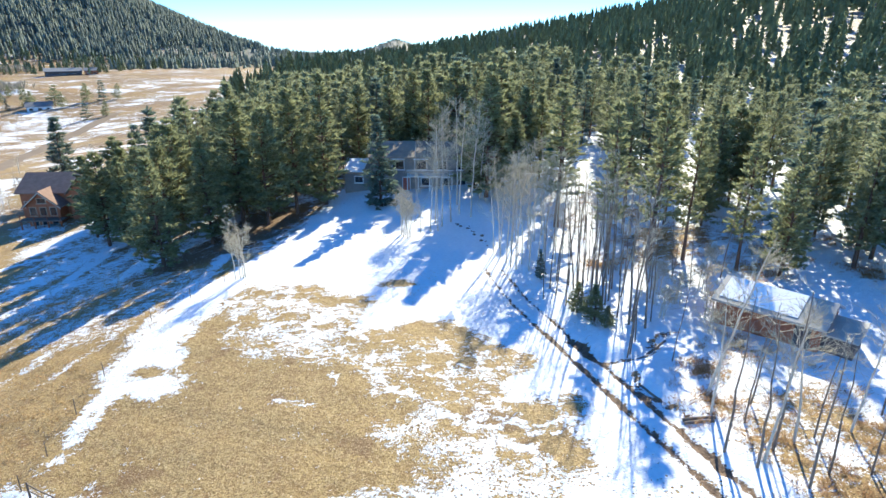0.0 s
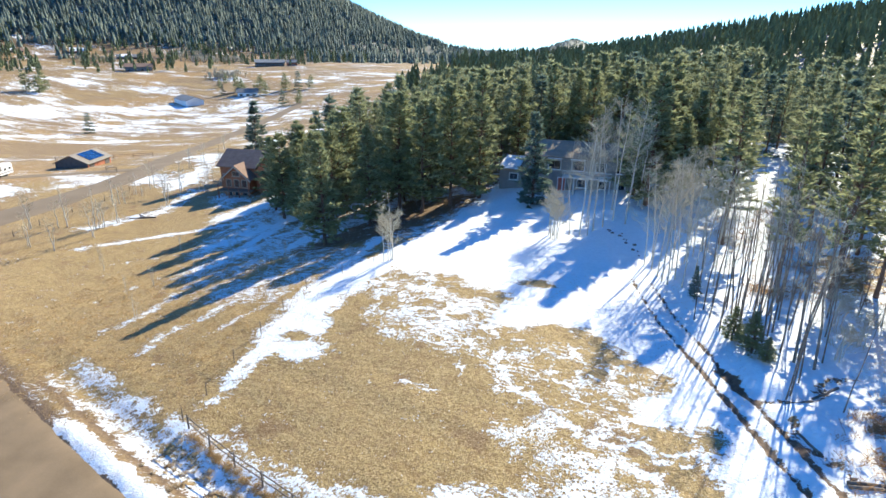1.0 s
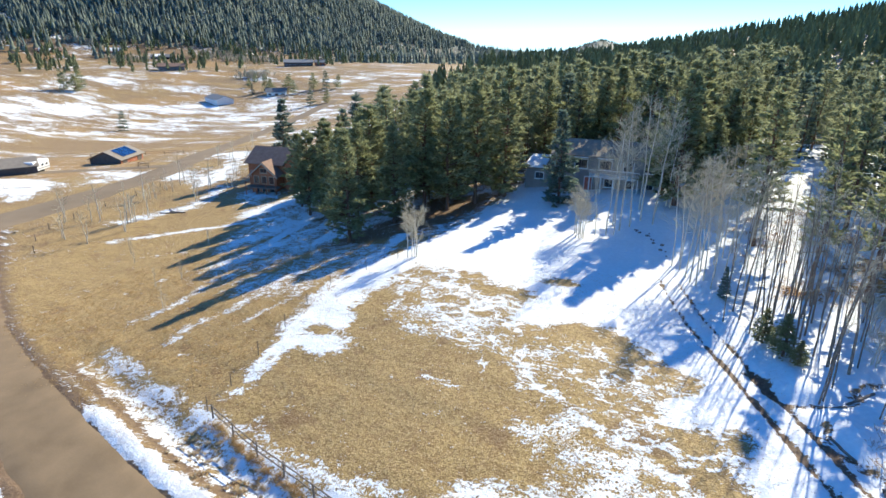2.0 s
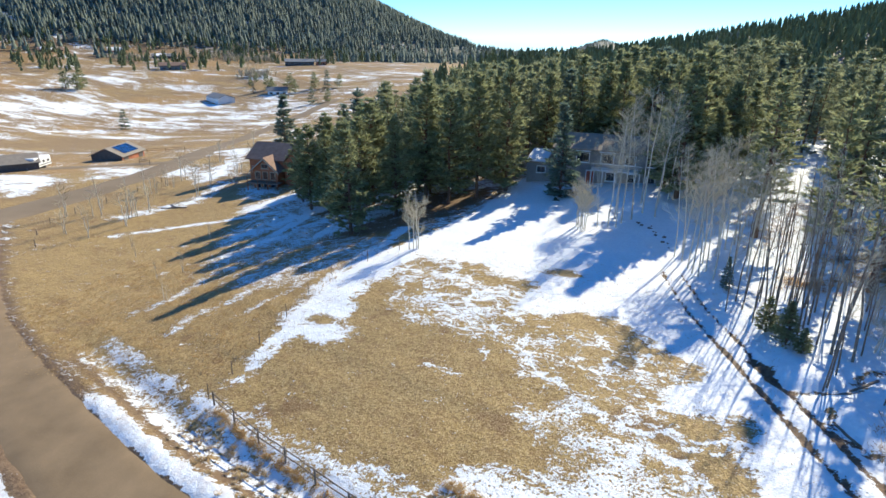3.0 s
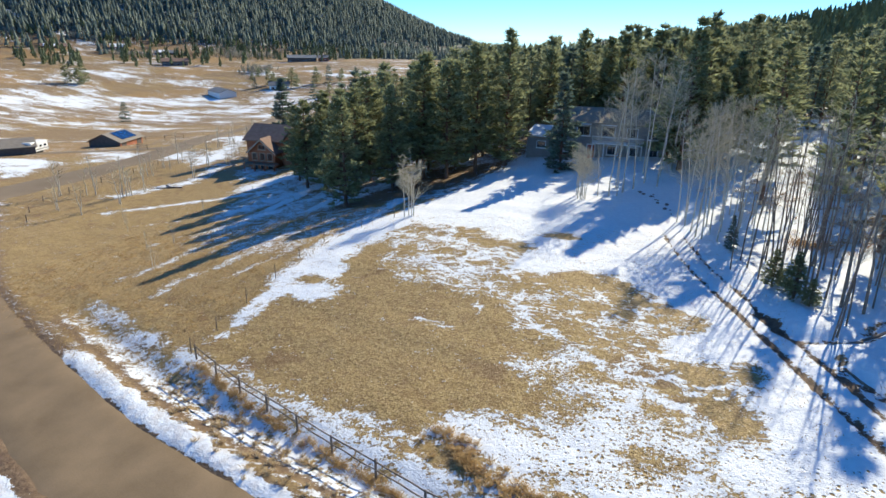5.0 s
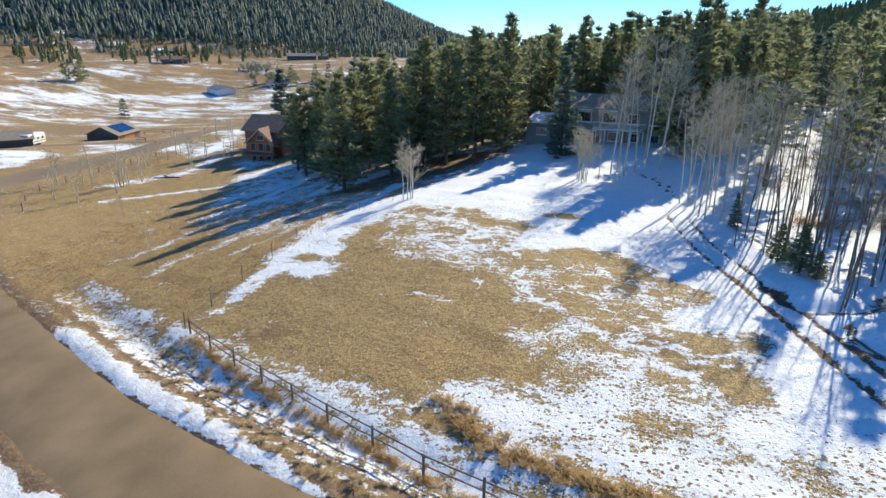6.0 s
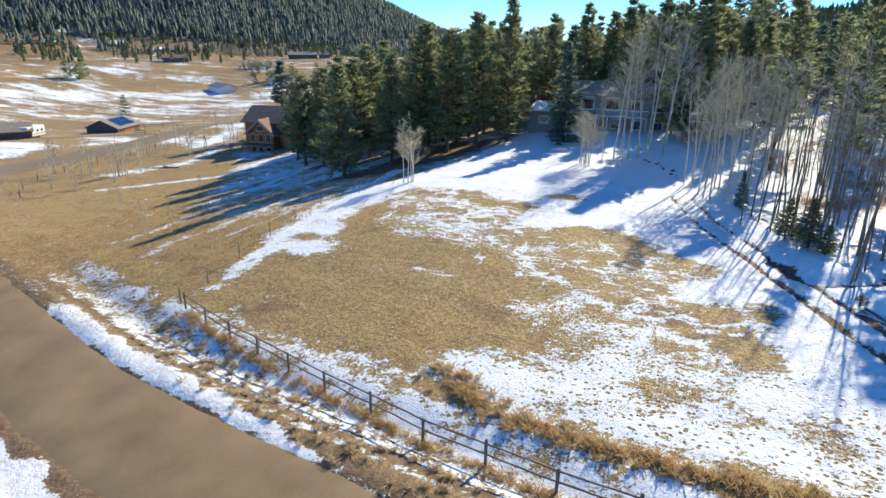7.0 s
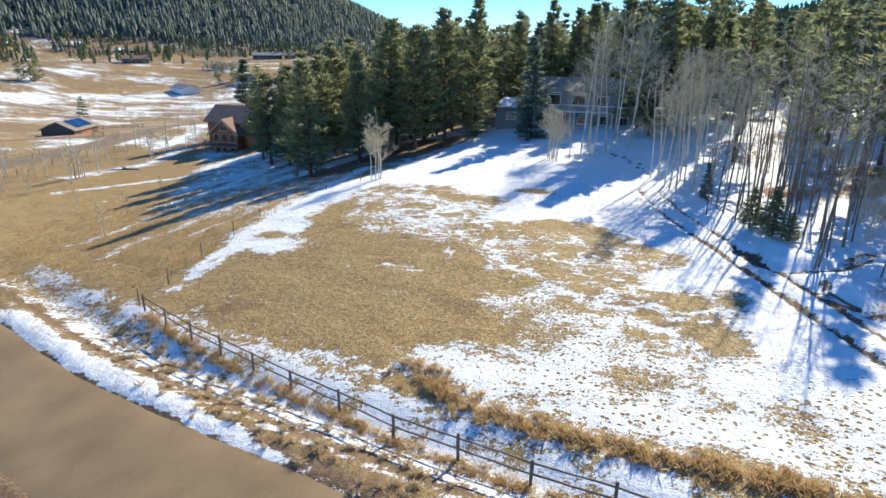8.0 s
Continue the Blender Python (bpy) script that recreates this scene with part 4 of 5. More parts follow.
# ---- bare aspens ----
WHITE = "bare pale-barked aspen with fine grey-brown twigs"
ASPENS = [broadleaf("aspen_tree", WHITE, 100 + i, 12, 1, 2.6, ASPEN, twigs=4, limbs=1.6, crown_base=0.26 + 0.06 * i, thick=0.78, fine=0.60) for i in range(3)]
THIN = [broadleaf("aspen_tree", "slender bare aspen with a dark thin stem", 110 + i, 10, 1, 1.3, GREYWOOD, thick=0.66, twigs=3, crown_base=0.4, limbs=0.55) for i in range(3)]
BUSHY = [broadleaf("aspen_tree", "many-stemmed bare aspen with spreading twigs", 120 + i, 6, 5, 1.6, ASPEN, thick=0.9, twigs=5, crown_base=0.25, limbs=0.9) for i in range(2)]
SAPLING = [broadleaf("sapling", "small leafless sapling in dry meadow grass", 130 + i, 4, 2, 0.6, ASPEN, thick=0.9, twigs=4, crown_base=0.25, limbs=0.9, depth=1, fine=1.0) for i in range(2)]
for x, y, h, i in [(-0.7, 69.0, 15.0, 0), (0.4, 70.5, 13.5, 1), (-2.1, 67.4, 12.0, 2), (-1.2, 67.5, 10.0, 0), (-3.3, 67.2, 8.0, 1), (1.5, 73.0, 14.0, 2), (-1.6, 70.6, 13.0, 1), (3.0, 72.0, 13.5, 2), (-4.6, 79.0, 9.0, 0), (1.2, 76.5, 14.5, 1), (3.2, 76.0, 14.0, 2), (4.4, 78.5, 13.5, 0)]:
    plant(ASPENS[i], x, y, h / 12, group="aspens below the house")
for x, y, h in [(18.5, 44.0, 3.2), (20.5, 46.5, 3.6), (22.2, 43.4, 2.8), (19.8, 49.5, 3.6), (23.5, 48.2, 3.4), (21.4, 40.8, 2.6), (25.2, 45.6, 3.0), (26.0, 52.5, 3.2)]:
    plant(BUSHY[1], x, y, h / 6, squash=1.5, group="shrubs by the shed", label="low twiggy leafless shrub in the snow")
for x, y in [(-4.6, 65.5), (-5.2, 66.8)]:
    plant(BUSHY[0], x, y, 1.0, group="aspens below the house")
plant(BUSHY[1], -21.9, 55.6, 1.1, label="bare many-stemmed aspen on the snowy edge of the meadow")
rng = random.Random(9)
for k in range(22):
    x, y = rng.uniform(14, 27), rng.uniform(50, 70)
    plant(THIN[rng.randrange(3)], x, y, rng.uniform(7, 11) / 10, lean=(rng.gauss(0, 3), rng.gauss(0, 3)), group="grove of thin aspens")
for x, y, h in [(6.8, 56.6, 12.5), (7.3, 55.8, 12), (8.0, 56.9, 13), (9.0, 58.2, 12.5), (6.4, 57.6, 11.5), (7.8, 58.8, 12), (9.6, 56.0, 11), (8.5, 54.8, 10.5), (10.4, 57.4, 12), (5.9, 59.3, 11), (10.8, 59.8, 12.5), (11.5, 56.5, 11), (7.2, 60.8, 12), (9.2, 61.5, 11.5), (12.0, 61.0, 12), (6.0, 61.8, 12.0), (8.2, 63.0, 12.5), (10.2, 63.6, 12.5), (12.6, 58.6, 11.5), (5.2, 60.4, 11.0), (11.2, 65.0, 12.5)]:
    plant(ASPENS[rng.randrange(3)], x, y, h / 13.0, squash=0.95, group="grove of bare aspens")
for x, y, h in [(9.1, 48.5, 9), (10.3, 48.8, 10), (11.3, 49.1, 11), (11.9, 47.7, 12), (12.8, 43.8, 10), (14.4, 46.8, 12), (15.8, 50.0, 11.5), (13.9, 37.8, 9.5), (14.2, 38.2, 10.5), (15.1, 40.0, 9.5), (12.3, 50.6, 12), (13.5, 48.5, 12.5), (14.8, 44.2, 11), (16.6, 46.5, 10.5), (10.8, 46.4, 9), (13.0, 52.0, 11), (15.0, 53.0, 11.5), (17.5, 52.0, 10), (17.3, 43.1, 9), (12.1, 45.9, 11), (16.9, 36.8, 7.5), (18.6, 47.5, 9), (19.6, 51.0, 10), (13.8, 45.6, 12.5), (11.0, 52.6, 11.0), (15.2, 50.8, 13.0), (12.0, 51.4, 10.5), (14.2, 49.4, 12.0), (16.2, 48.2, 11.5), (12.6, 48.2, 11.0), (10.0, 50.4, 10.0), (14.9, 47.6, 12.0), (16.4, 53.6, 12.0), (13.4, 46.9, 9.5)]:
    plant(THIN[rng.randrange(3)], x, y, h / 10, lean=(rng.gauss(0, 2), rng.gauss(0, 2)), group="grove of thin aspens")
for x, y in [(15.4, 42.8), (15.8, 43.3), (16.5, 42.0)]:
    plant(THIN[0], x, y, 1.2, squash=1.35, lean=(rng.gauss(0, 2), 4), group="grove of thin aspens", label="thick brown aspen trunk leaning over the ditch")
for x, y, h in [(16.5, 27.0, 10.5), (17.7, 25.6, 10.5), (18.2, 25.9, 9), (19.2, 26.9, 11), (19.6, 23.9, 10), (17.7, 32.5, 10.5), (17.0, 30.2, 8), (18.8, 29.5, 8.5), (20.8, 27.6, 8), (21.3, 25.0, 9), (23.6, 25.0, 8), (22.2, 28.0, 8), (24.6, 28.4, 7.5), (20.0, 31.3, 8.5), (25.5, 25.5, 8), (22.9, 32.3, 7.5), (27.5, 30.0, 8), (30.0, 33.0, 8), (31.5, 30.0, 7.5)]:
    plant(THIN[rng.randrange(3)] if rng.random() < 0.55 else ASPENS[rng.randrange(3)], x, y, h / 11, squash=1.35, lean=(rng.gauss(0, 2), rng.gauss(0, 2)), group="aspens beside the ditch")
for x, y, h in [(-45.4, 42.4, 2.8), (-51.6, 52.0, 2.8), (-53.5, 49.5, 2.6), (-69.9, 61.1, 2.8), (-66.0, 57.5, 2.4), (-59.7, 66.1, 2.6), (-36.5, 58.0, 3.0), (-40.5, 61.0, 2.6), (-48.0, 62.0, 2.4), (-55.0, 72.0, 2.6), (-51.0, 68.0, 2.2)]:
    plant(SAPLING[rng.randrange(2)], x, y, h / 4, group="saplings in the meadow")
for k in range(22):
    x, y = rng.uniform(-95, -80), rng.uniform(62, 108)
    plant(SAPLING[rng.randrange(2)], x, y, rng.uniform(3.5, 7.0) / 4, squash=1.3, group="roadside saplings", label="thin bare aspen sapling near the valley road")
for k in range(9):
    x, y = rng.uniform(-128, -98) , rng.uniform(112, 150)
    plant(SAPLING[rng.randrange(2)], x + 12, y, rng.uniform(4.0, 7.0) / 4, squash=1.3, group="roadside saplings", label="thin bare aspen sapling near the valley road")


# ---- grasses and brush ----
def blades(name, label, spots, material, count, h, lean, seed, width=0.035, category="grass"):
    """Clumps of dry blades, too many to count, as one object. spots: x, y, radius of each clump."""
    r = random.Random(seed)
    verts, faces = [], []
    for x, y, rad in spots:
        for _ in range(count):
            bx, by = x + r.gauss(0, rad * 0.5), y + r.gauss(0, rad * 0.5)
            z, hh, a = ground(bx, by) - 0.02, h * r.uniform(0.5, 1.25), r.uniform(0, 6.2832)
            dx, dy = math.cos(a) * width, math.sin(a) * width
            ex, ey = r.gauss(0, lean) * hh, r.gauss(0, lean) * hh
            k = len(verts)
            verts.extend(((bx - dx, by - dy, z), (bx + dx, by + dy, z), (bx + ex * 0.5 + dx * 0.7, by + ey * 0.5 + dy * 0.7, z + hh * 0.65), (bx + ex, by + ey, z + hh)))
            faces.extend(((k, k + 1, k + 2), (k, k + 2, k + 3)))
    return tagged(new(name, mesh_of(name, verts, faces, material)), label, category, kind="stuff")


def along(line, count, spread, seed, r_lo, r_hi):
    r = random.Random(seed)
    lens = [math.hypot(b[0] - a[0], b[1] - a[1]) for a, b in zip(line, line[1:])]
    out = []
    for _ in range(count):
        t = r.uniform(0, sum(lens))
        for (a, b), n in zip(zip(line, line[1:]), lens):
            if t <= n:
                break
            t -= n
        f = min(t / n, 1)
        out.append((a[0] + (b[0] - a[0]) * f + r.gauss(0, spread), a[1] + (b[1] - a[1]) * f + r.gauss(0, spread), r.uniform(r_lo, r_hi)))
    return out


FENCE = [(-25.4, 27.0), (-22.6, 25.7), (-19.7, 24.4), (-16.95, 23.35), (-14.2, 22.3), (-11.4, 21.25), (-8.3, 20.1), (-5.3, 18.95), (-2.35, 18.05), (0.5, 17.2), (3.3, 16.5), (6.1, 15.75), (8.9, 15.0), (11.7, 14.2), (14.5, 13.4)]
GRASS_BANK = [(-6.6, 23.4), (-5.4, 22.6), (-4.2, 21.7), (-1.8, 20.4), (0.3, 19.8), (2.4, 19.4), (4.4, 18.9), (6.2, 18.6), (8.7, 18.4), (11.5, 17.2), (15, 15.5)]
blades("tall_grass", "tall golden-brown dry grass along the snowy bank", along(GRASS_BANK, 260, 0.38, 1, 0.10, 0.30), STRAW, 64, 0.31, 0.42, 1, 0.006)
blades("fence_grass", "dry straw grass along the foot of the fence", along([(x + 0.1, y - 0.35) for x, y in FENCE], 330, 0.15, 2, 0.15, 0.3), STRAW, 46, 0.22, 0.6, 2, 0.0065)
blades("ditch_grass", "clumps of pale dry straw grass in the snowy ditch", along([(x - 0.9, y - 2.5) for x, y in FENCE], 150, 0.7, 3, 0.06, 0.2) + along([(x - 0.4, y - 1.2) for x, y in FENCE], 70, 0.35, 13, 0.06, 0.18), PALE_STRAW, 60, 0.27, 0.5, 3, 0.005)
r4 = random.Random(4)
blades("meadow_grass", "short dry tan grass of the winter meadow", [(r4.uniform(-50, 12), r4.uniform(22, 56), 0.5) for _ in range(4200)], STRAW, 6, 0.08, 0.9, 4, 0.02)
blades("rough_grass", "long dry tan grass of the unmown meadow", [(r4.uniform(-62, -27), r4.uniform(26, 62), 0.5) for _ in range(2600)], STRAW, 9, 0.2, 0.9, 5, 0.02)
blades("willow_brush", "rust-brown leafless brush standing in snow", [(bx + r4.gauss(0, br * 0.95), by + r4.gauss(0, br * 0.8), 0.5) for bx, by, br in BRUSH for _ in range(36)], RUSH, 34, 0.38, 0.45, 6, 0.006, "brush")


# ---- buildings ----
def part(name, bm, material, parent, label=""):
    me = bpy.data.meshes.new(name)
    bm.to_mesh(me)
    bm.free()
    me.materials.append(material)
    ob = new(name, me)
    ob.parent = parent
    return tagged(ob, label)


def box(x0, x1, y0, y1, z0, z1, bevel=0.0, bm=None):
    """A block between two corners, with its edges eased."""
    own = bmesh.new()
    bmesh.ops.create_cube(own, size=1.0)
    bmesh.ops.transform(own, matrix=Matrix.Translation(((x0 + x1) / 2, (y0 + y1) / 2, (z0 + z1) / 2)) @ Matrix.Diagonal((x1 - x0, y1 - y0, z1 - z0, 1)), verts=own.verts)
    if bevel:
        bmesh.ops.bevel(own, geom=own.edges[:], offset=bevel, segments=1, affect="EDGES")
    if bm is None:
        return own
    me = bpy.data.meshes.new("tmp")
    own.to_mesh(me)
    own.free()
    bm.from_mesh(me)
    bpy.data.meshes.remove(me)
    return bm


def prism(points, y0, y1, along_x=False):
    """A solid whose outline (across, up) is drawn out from y0 to y1, or along x."""
    bm = bmesh.new()
    def at(u, v, w):
        return (w, u, v) if along_x else (u, w, v)
    a = [bm.verts.new(at(u, v, y0)) for u, v in points]
    b = [bm.verts.new(at(u, v, y1)) for u, v in points]
    bm.faces.new(a)
    bm.faces.new(b[::-1])
    for i in range(len(points)):
        j = (i + 1) % len(points)
        bm.faces.new((a[j], a[i], b[i], b[j]))
    bmesh.ops.recalc_face_normals(bm, faces=bm.faces[:])
    return bm


def roof_pair(parent, material, half, eave_z, ridge_z, w0, w1, along_x, over=0.45, thick=0.16, name="roof", label="", cross=0.0):
    """Two sloping roof slabs that meet at a ridge over cross."""
    k = (ridge_z - eave_z) / half
    for s in (-1, 1):
        out, low = cross + s * (half + over), eave_z - k * over
        pts = [(cross, ridge_z), (out, low), (out, low + thick), (cross, ridge_z + thick * 1.1)]
        part(name, prism(pts, w0 - over, w1 + over, along_x), material, parent, label)


def window(parent, x, z, w, h, y, out=-1, panes=2, frame_mat=None, sill=True, face="y"):
    """A window proud of a wall: frame, panes and sill. face y: on a wall that looks along y; face x: along x."""
    def b(x0, x1, y0, y1, z0, z1):
        return box(x0, x1, min(y0, y1), max(y0, y1), z0, z1) if face == "y" else box(min(y0, y1), max(y0, y1), x0, x1, z0, z1)
    fr = bmesh.new()
    t = 0.10
    for c in ((x - w / 2, x + w / 2, z, z + t), (x - w / 2, x + w / 2, z + h - t, z + h), (x - w / 2, x - w / 2 + t, z + t, z + h - t), (x + w / 2 - t, x + w / 2, z + t, z + h - t)):
        if face == "y":
            box(c[0], c[1], min(y, y + out * 0.09), max(y, y + out * 0.09), c[2], c[3], 0, fr)
        else:
            box(min(y, y + out * 0.09), max(y, y + out * 0.09), c[0], c[1], c[2], c[3], 0, fr)
    win = part("window", fr, frame_mat or TRIM_WHITE, parent)
    for i in range(panes):
        x0 = x - w / 2 + t + (w - 2 * t) * i / panes + (0.03 if i else 0)
        x1 = x - w / 2 + t + (w - 2 * t) * (i + 1) / panes - (0.03 if i < panes - 1 else 0)
        part("pane", b(x0, x1, y + out * 0.01, y + out * 0.04, z + t, z + h - t), GLASS, win)
    if sill:
        part("sill", b(x - w / 2 - 0.08, x + w / 2 + 0.08, y, y + out * 0.18, z - 0.07, z), frame_mat or TRIM_WHITE, win)
    return win


def boards(name, base, dark, pitch, horizontal=True, rough=0.75):
    """Painted or stained boards: grain noise plus shallow joints at a real pitch."""
    m = mat(name, base, dark, 1.2, rough, 0.25, fine=14, vary=0.04)
    n, l = m.node_tree.nodes, m.node_tree.links
    p = n["Principled BSDF"]
    tc = n.new("ShaderNodeTexCoord")
    w = n.new("ShaderNodeTexWave")
    w.bands_direction = "Z" if horizontal else "X"
    w.wave_profile = "SAW"
    w.inputs["Scale"].default_value = 0.314 / pitch
    l.new(tc.outputs["Object"], w.inputs["Vector"])
    bp = n.new("ShaderNodeBump")
    bp.inputs["Strength"].default_value, bp.inputs["Distance"].default_value = 0.6, 0.02
    l.new(w.outputs["Fac"], bp.inputs["Height"])
    old = p.inputs["Normal"].links[0].from_socket
    l.new(old, bp.inputs["Normal"])
    l.new(bp.outputs[0], p.inputs["Normal"])
    return m


def glass_mat():
    m = bpy.data.materials.new("window_glass")
    m.use_nodes = True
    p = m.node_tree.nodes["Principled BSDF"]
    p.inputs["Base Color"].default_value, p.inputs["Roughness"].default_value = (0.02, 0.026, 0.035, 1), 0.06
    p.inputs["Specular IOR Level"].default_value = 0.6
    return m


GLASS = glass_mat()
TRIM_WHITE = mat("white_trim", (0.70, 0.70, 0.68), (0.80, 0.80, 0.79), 2, 0.6, 0.1, fine=20)
SIDING = boards("pale_grey_siding", (0.215, 0.212, 0.205), (0.275, 0.27, 0.26), 0.18)
TAN_SHINGLE = boards("weathered_tan_shingles", (0.22, 0.185, 0.14), (0.30, 0.255, 0.195), 0.14, rough=0.9)
BROWN_SHINGLE = boards("brown_shingles", (0.20, 0.135, 0.10), (0.28, 0.20, 0.15), 0.14, rough=0.9)
LOGS = boards("stained_log_wall", (0.27, 0.105, 0.045), (0.36, 0.155, 0.07), 0.28)
RUSTIC = boards("red_brown_barn_boards", (0.29, 0.11, 0.055), (0.38, 0.16, 0.08), 0.2, False)
DARK_BOARD = boards("dark_barn_boards", (0.085, 0.075, 0.07), (0.13, 0.115, 0.105), 0.2, False)
CREAM = mat("cream_trim", (0.44, 0.36, 0.25), (0.54, 0.45, 0.33), 2, 0.7, 0.1, fine=20)
TAN_ROOF = boards("tan_metal_roof", (0.20, 0.175, 0.14), (0.27, 0.24, 0.19), 0.4, False, 0.6)
METAL_ROOF = boards("grey_metal_roof", (0.33, 0.32, 0.29), (0.42, 0.41, 0.38), 0.4, False, 0.45)
SNOW = mat("settled_snow", (0.80, 0.81, 0.84), (0.87, 0.88, 0.90), 1.2, 0.7, 0.5, fine=7, dist=0.06)
SOLAR = mat("solar_cells", (0.012, 0.03, 0.11), (0.02, 0.05, 0.16), 2, 0.15, 0, fine=12, spec=0.6)
RED_DOOR = mat("faded_red_door", (0.34, 0.10, 0.07), (0.42, 0.15, 0.10), 2, 0.6, 0.1)
GREEN_PAINT = boards("green_painted_boards", (0.05, 0.13, 0.10), (0.08, 0.18, 0.14), 0.2, False)
CAMPER_WHITE = mat("camper_white", (0.70, 0.70, 0.68), (0.78, 0.78, 0.77), 2, 0.4, 0.05)
RUBBER = mat("black_rubber", (0.02, 0.02, 0.02), (0.035, 0.035, 0.035), 4, 0.8, 0.2)
BLUE_GREY = mat("blue_grey_metal", (0.15, 0.16, 0.17), (0.22, 0.23, 0.24), 0.6, 0.7, 0.1)


def base_at(name, x, y, turn, label, category, sink=0.0, span=3.0):
    ob = new(name)
    z = min(ground(x + a, y + b) for a in (-span, 0, span) for b in (-span, 0, span))
    ob.matrix_basis = pose(x, y, z - sink, 0, 0, turn)
    return tagged(ob, label, category)


def main_house():
    """Two pale storeys under a low tan roof, a porch on posts before the middle, a low wing at one end."""
    h = new("house")
    h.matrix_basis = pose(-4.0, 85.0, 6.7)
    tagged(h, "pale grey two-storey house with a low tan shingle roof", "house")
    part("wall", prism([(0, -0.8), (9, -0.8), (9, 5.3), (4.5, 6.5), (0, 5.3)], -7.4, 7.6, True), SIDING, h, "pale grey lapped siding")
    roof_pair(h, TAN_SHINGLE, 4.5, 5.35, 6.75, -7.4, 7.6, True, 0.6, cross=4.5, label="weathered tan shingle roof")
    part("foundation", box(-7.3, 7.5, -0.04, 8.9, -1.2, 0.0), mat("grey_concrete", (0.26, 0.25, 0.23), (0.34, 0.33, 0.31), 1.5, 0.9, 0.3), h)
    for x, w in ((-3.6, 1.9), (-0.2, 1.9), (3.0, 1.5), (5.9, 1.5)):
        win = window(h, x, 3.35, w, 1.45, 0.0, panes=2)
        aw = part("awning", prism([(x - w / 2 - 0.15, 4.86), (x + w / 2 + 0.15, 4.86), (x + w / 2 + 0.15, 4.98), (x - w / 2 - 0.15, 4.98)], -0.7, -0.01), TAN_SHINGLE, h)
        if x < 1:
            part("snow_cap", box(x - w / 2 - 0.12, x + w / 2 + 0.12, -0.68, -0.02, 4.984, 5.12, 0.05), SNOW, aw, "melting snow on the awning")
    for x, w, z, hh in ((-5.6, 1.2, 0.9, 1.2), (0.6, 1.6, 0.9, 1.3), (3.4, 1.2, 0.9, 1.3), (6.0, 1.3, 0.9, 1.2)):
        window(h, x, z, w, hh, 0.0, panes=2)
    door = part("door", box(-2.9, -1.9, -0.07, -0.005, 0.05, 2.15), RED_DOOR, h, "faded red front door")
    part("door_frame", box(-3.02, -1.78, -0.04, -0.004, 0.0, 2.28), TRIM_WHITE, door)
    part("handle", box(-2.06, -2.0, -0.13, -0.07, 1.02, 1.12), METAL_ROOF, door)
    part("balcony_floor", box(-2.2, 4.6, -1.9, -0.005, 2.62, 2.80), TRIM_WHITE, h)
    for x in (-2.1, -0.5, 1.2, 2.9, 4.5):
        part("post", box(x - 0.08, x + 0.08, -1.86, -1.70, -0.9, 2.62), TRIM_WHITE, h)
    part("balcony_rail", box(-2.2, 4.6, -1.86, -1.78, 3.62, 3.70), TRIM_WHITE, h)
    for i in range(28):
        x = -2.15 + i * 0.25
        part("baluster", box(x, x + 0.045, -1.85, -1.80, 2.80, 3.62), TRIM_WHITE, h)
    part("wing_wall", box(-12.1, -7.43, 2.0, 8.0, -0.9, 2.35), SIDING, h)
    part("wing_roof", prism([(1.5, 2.3), (8.4, 3.1), (8.4, 3.25), (1.5, 2.45)], -12.5, -7.45, True), TAN_SHINGLE, h)
    part("roof_snow", prism([(1.9, 2.50), (8.3, 3.26), (8.3, 3.42), (1.9, 2.62)], -12.3, -9.2, True), SNOW, h, "patch of snow on the wing roof")
    window(h, -9.9, 0.8, 1.4, 1.1, 2.0, panes=2)


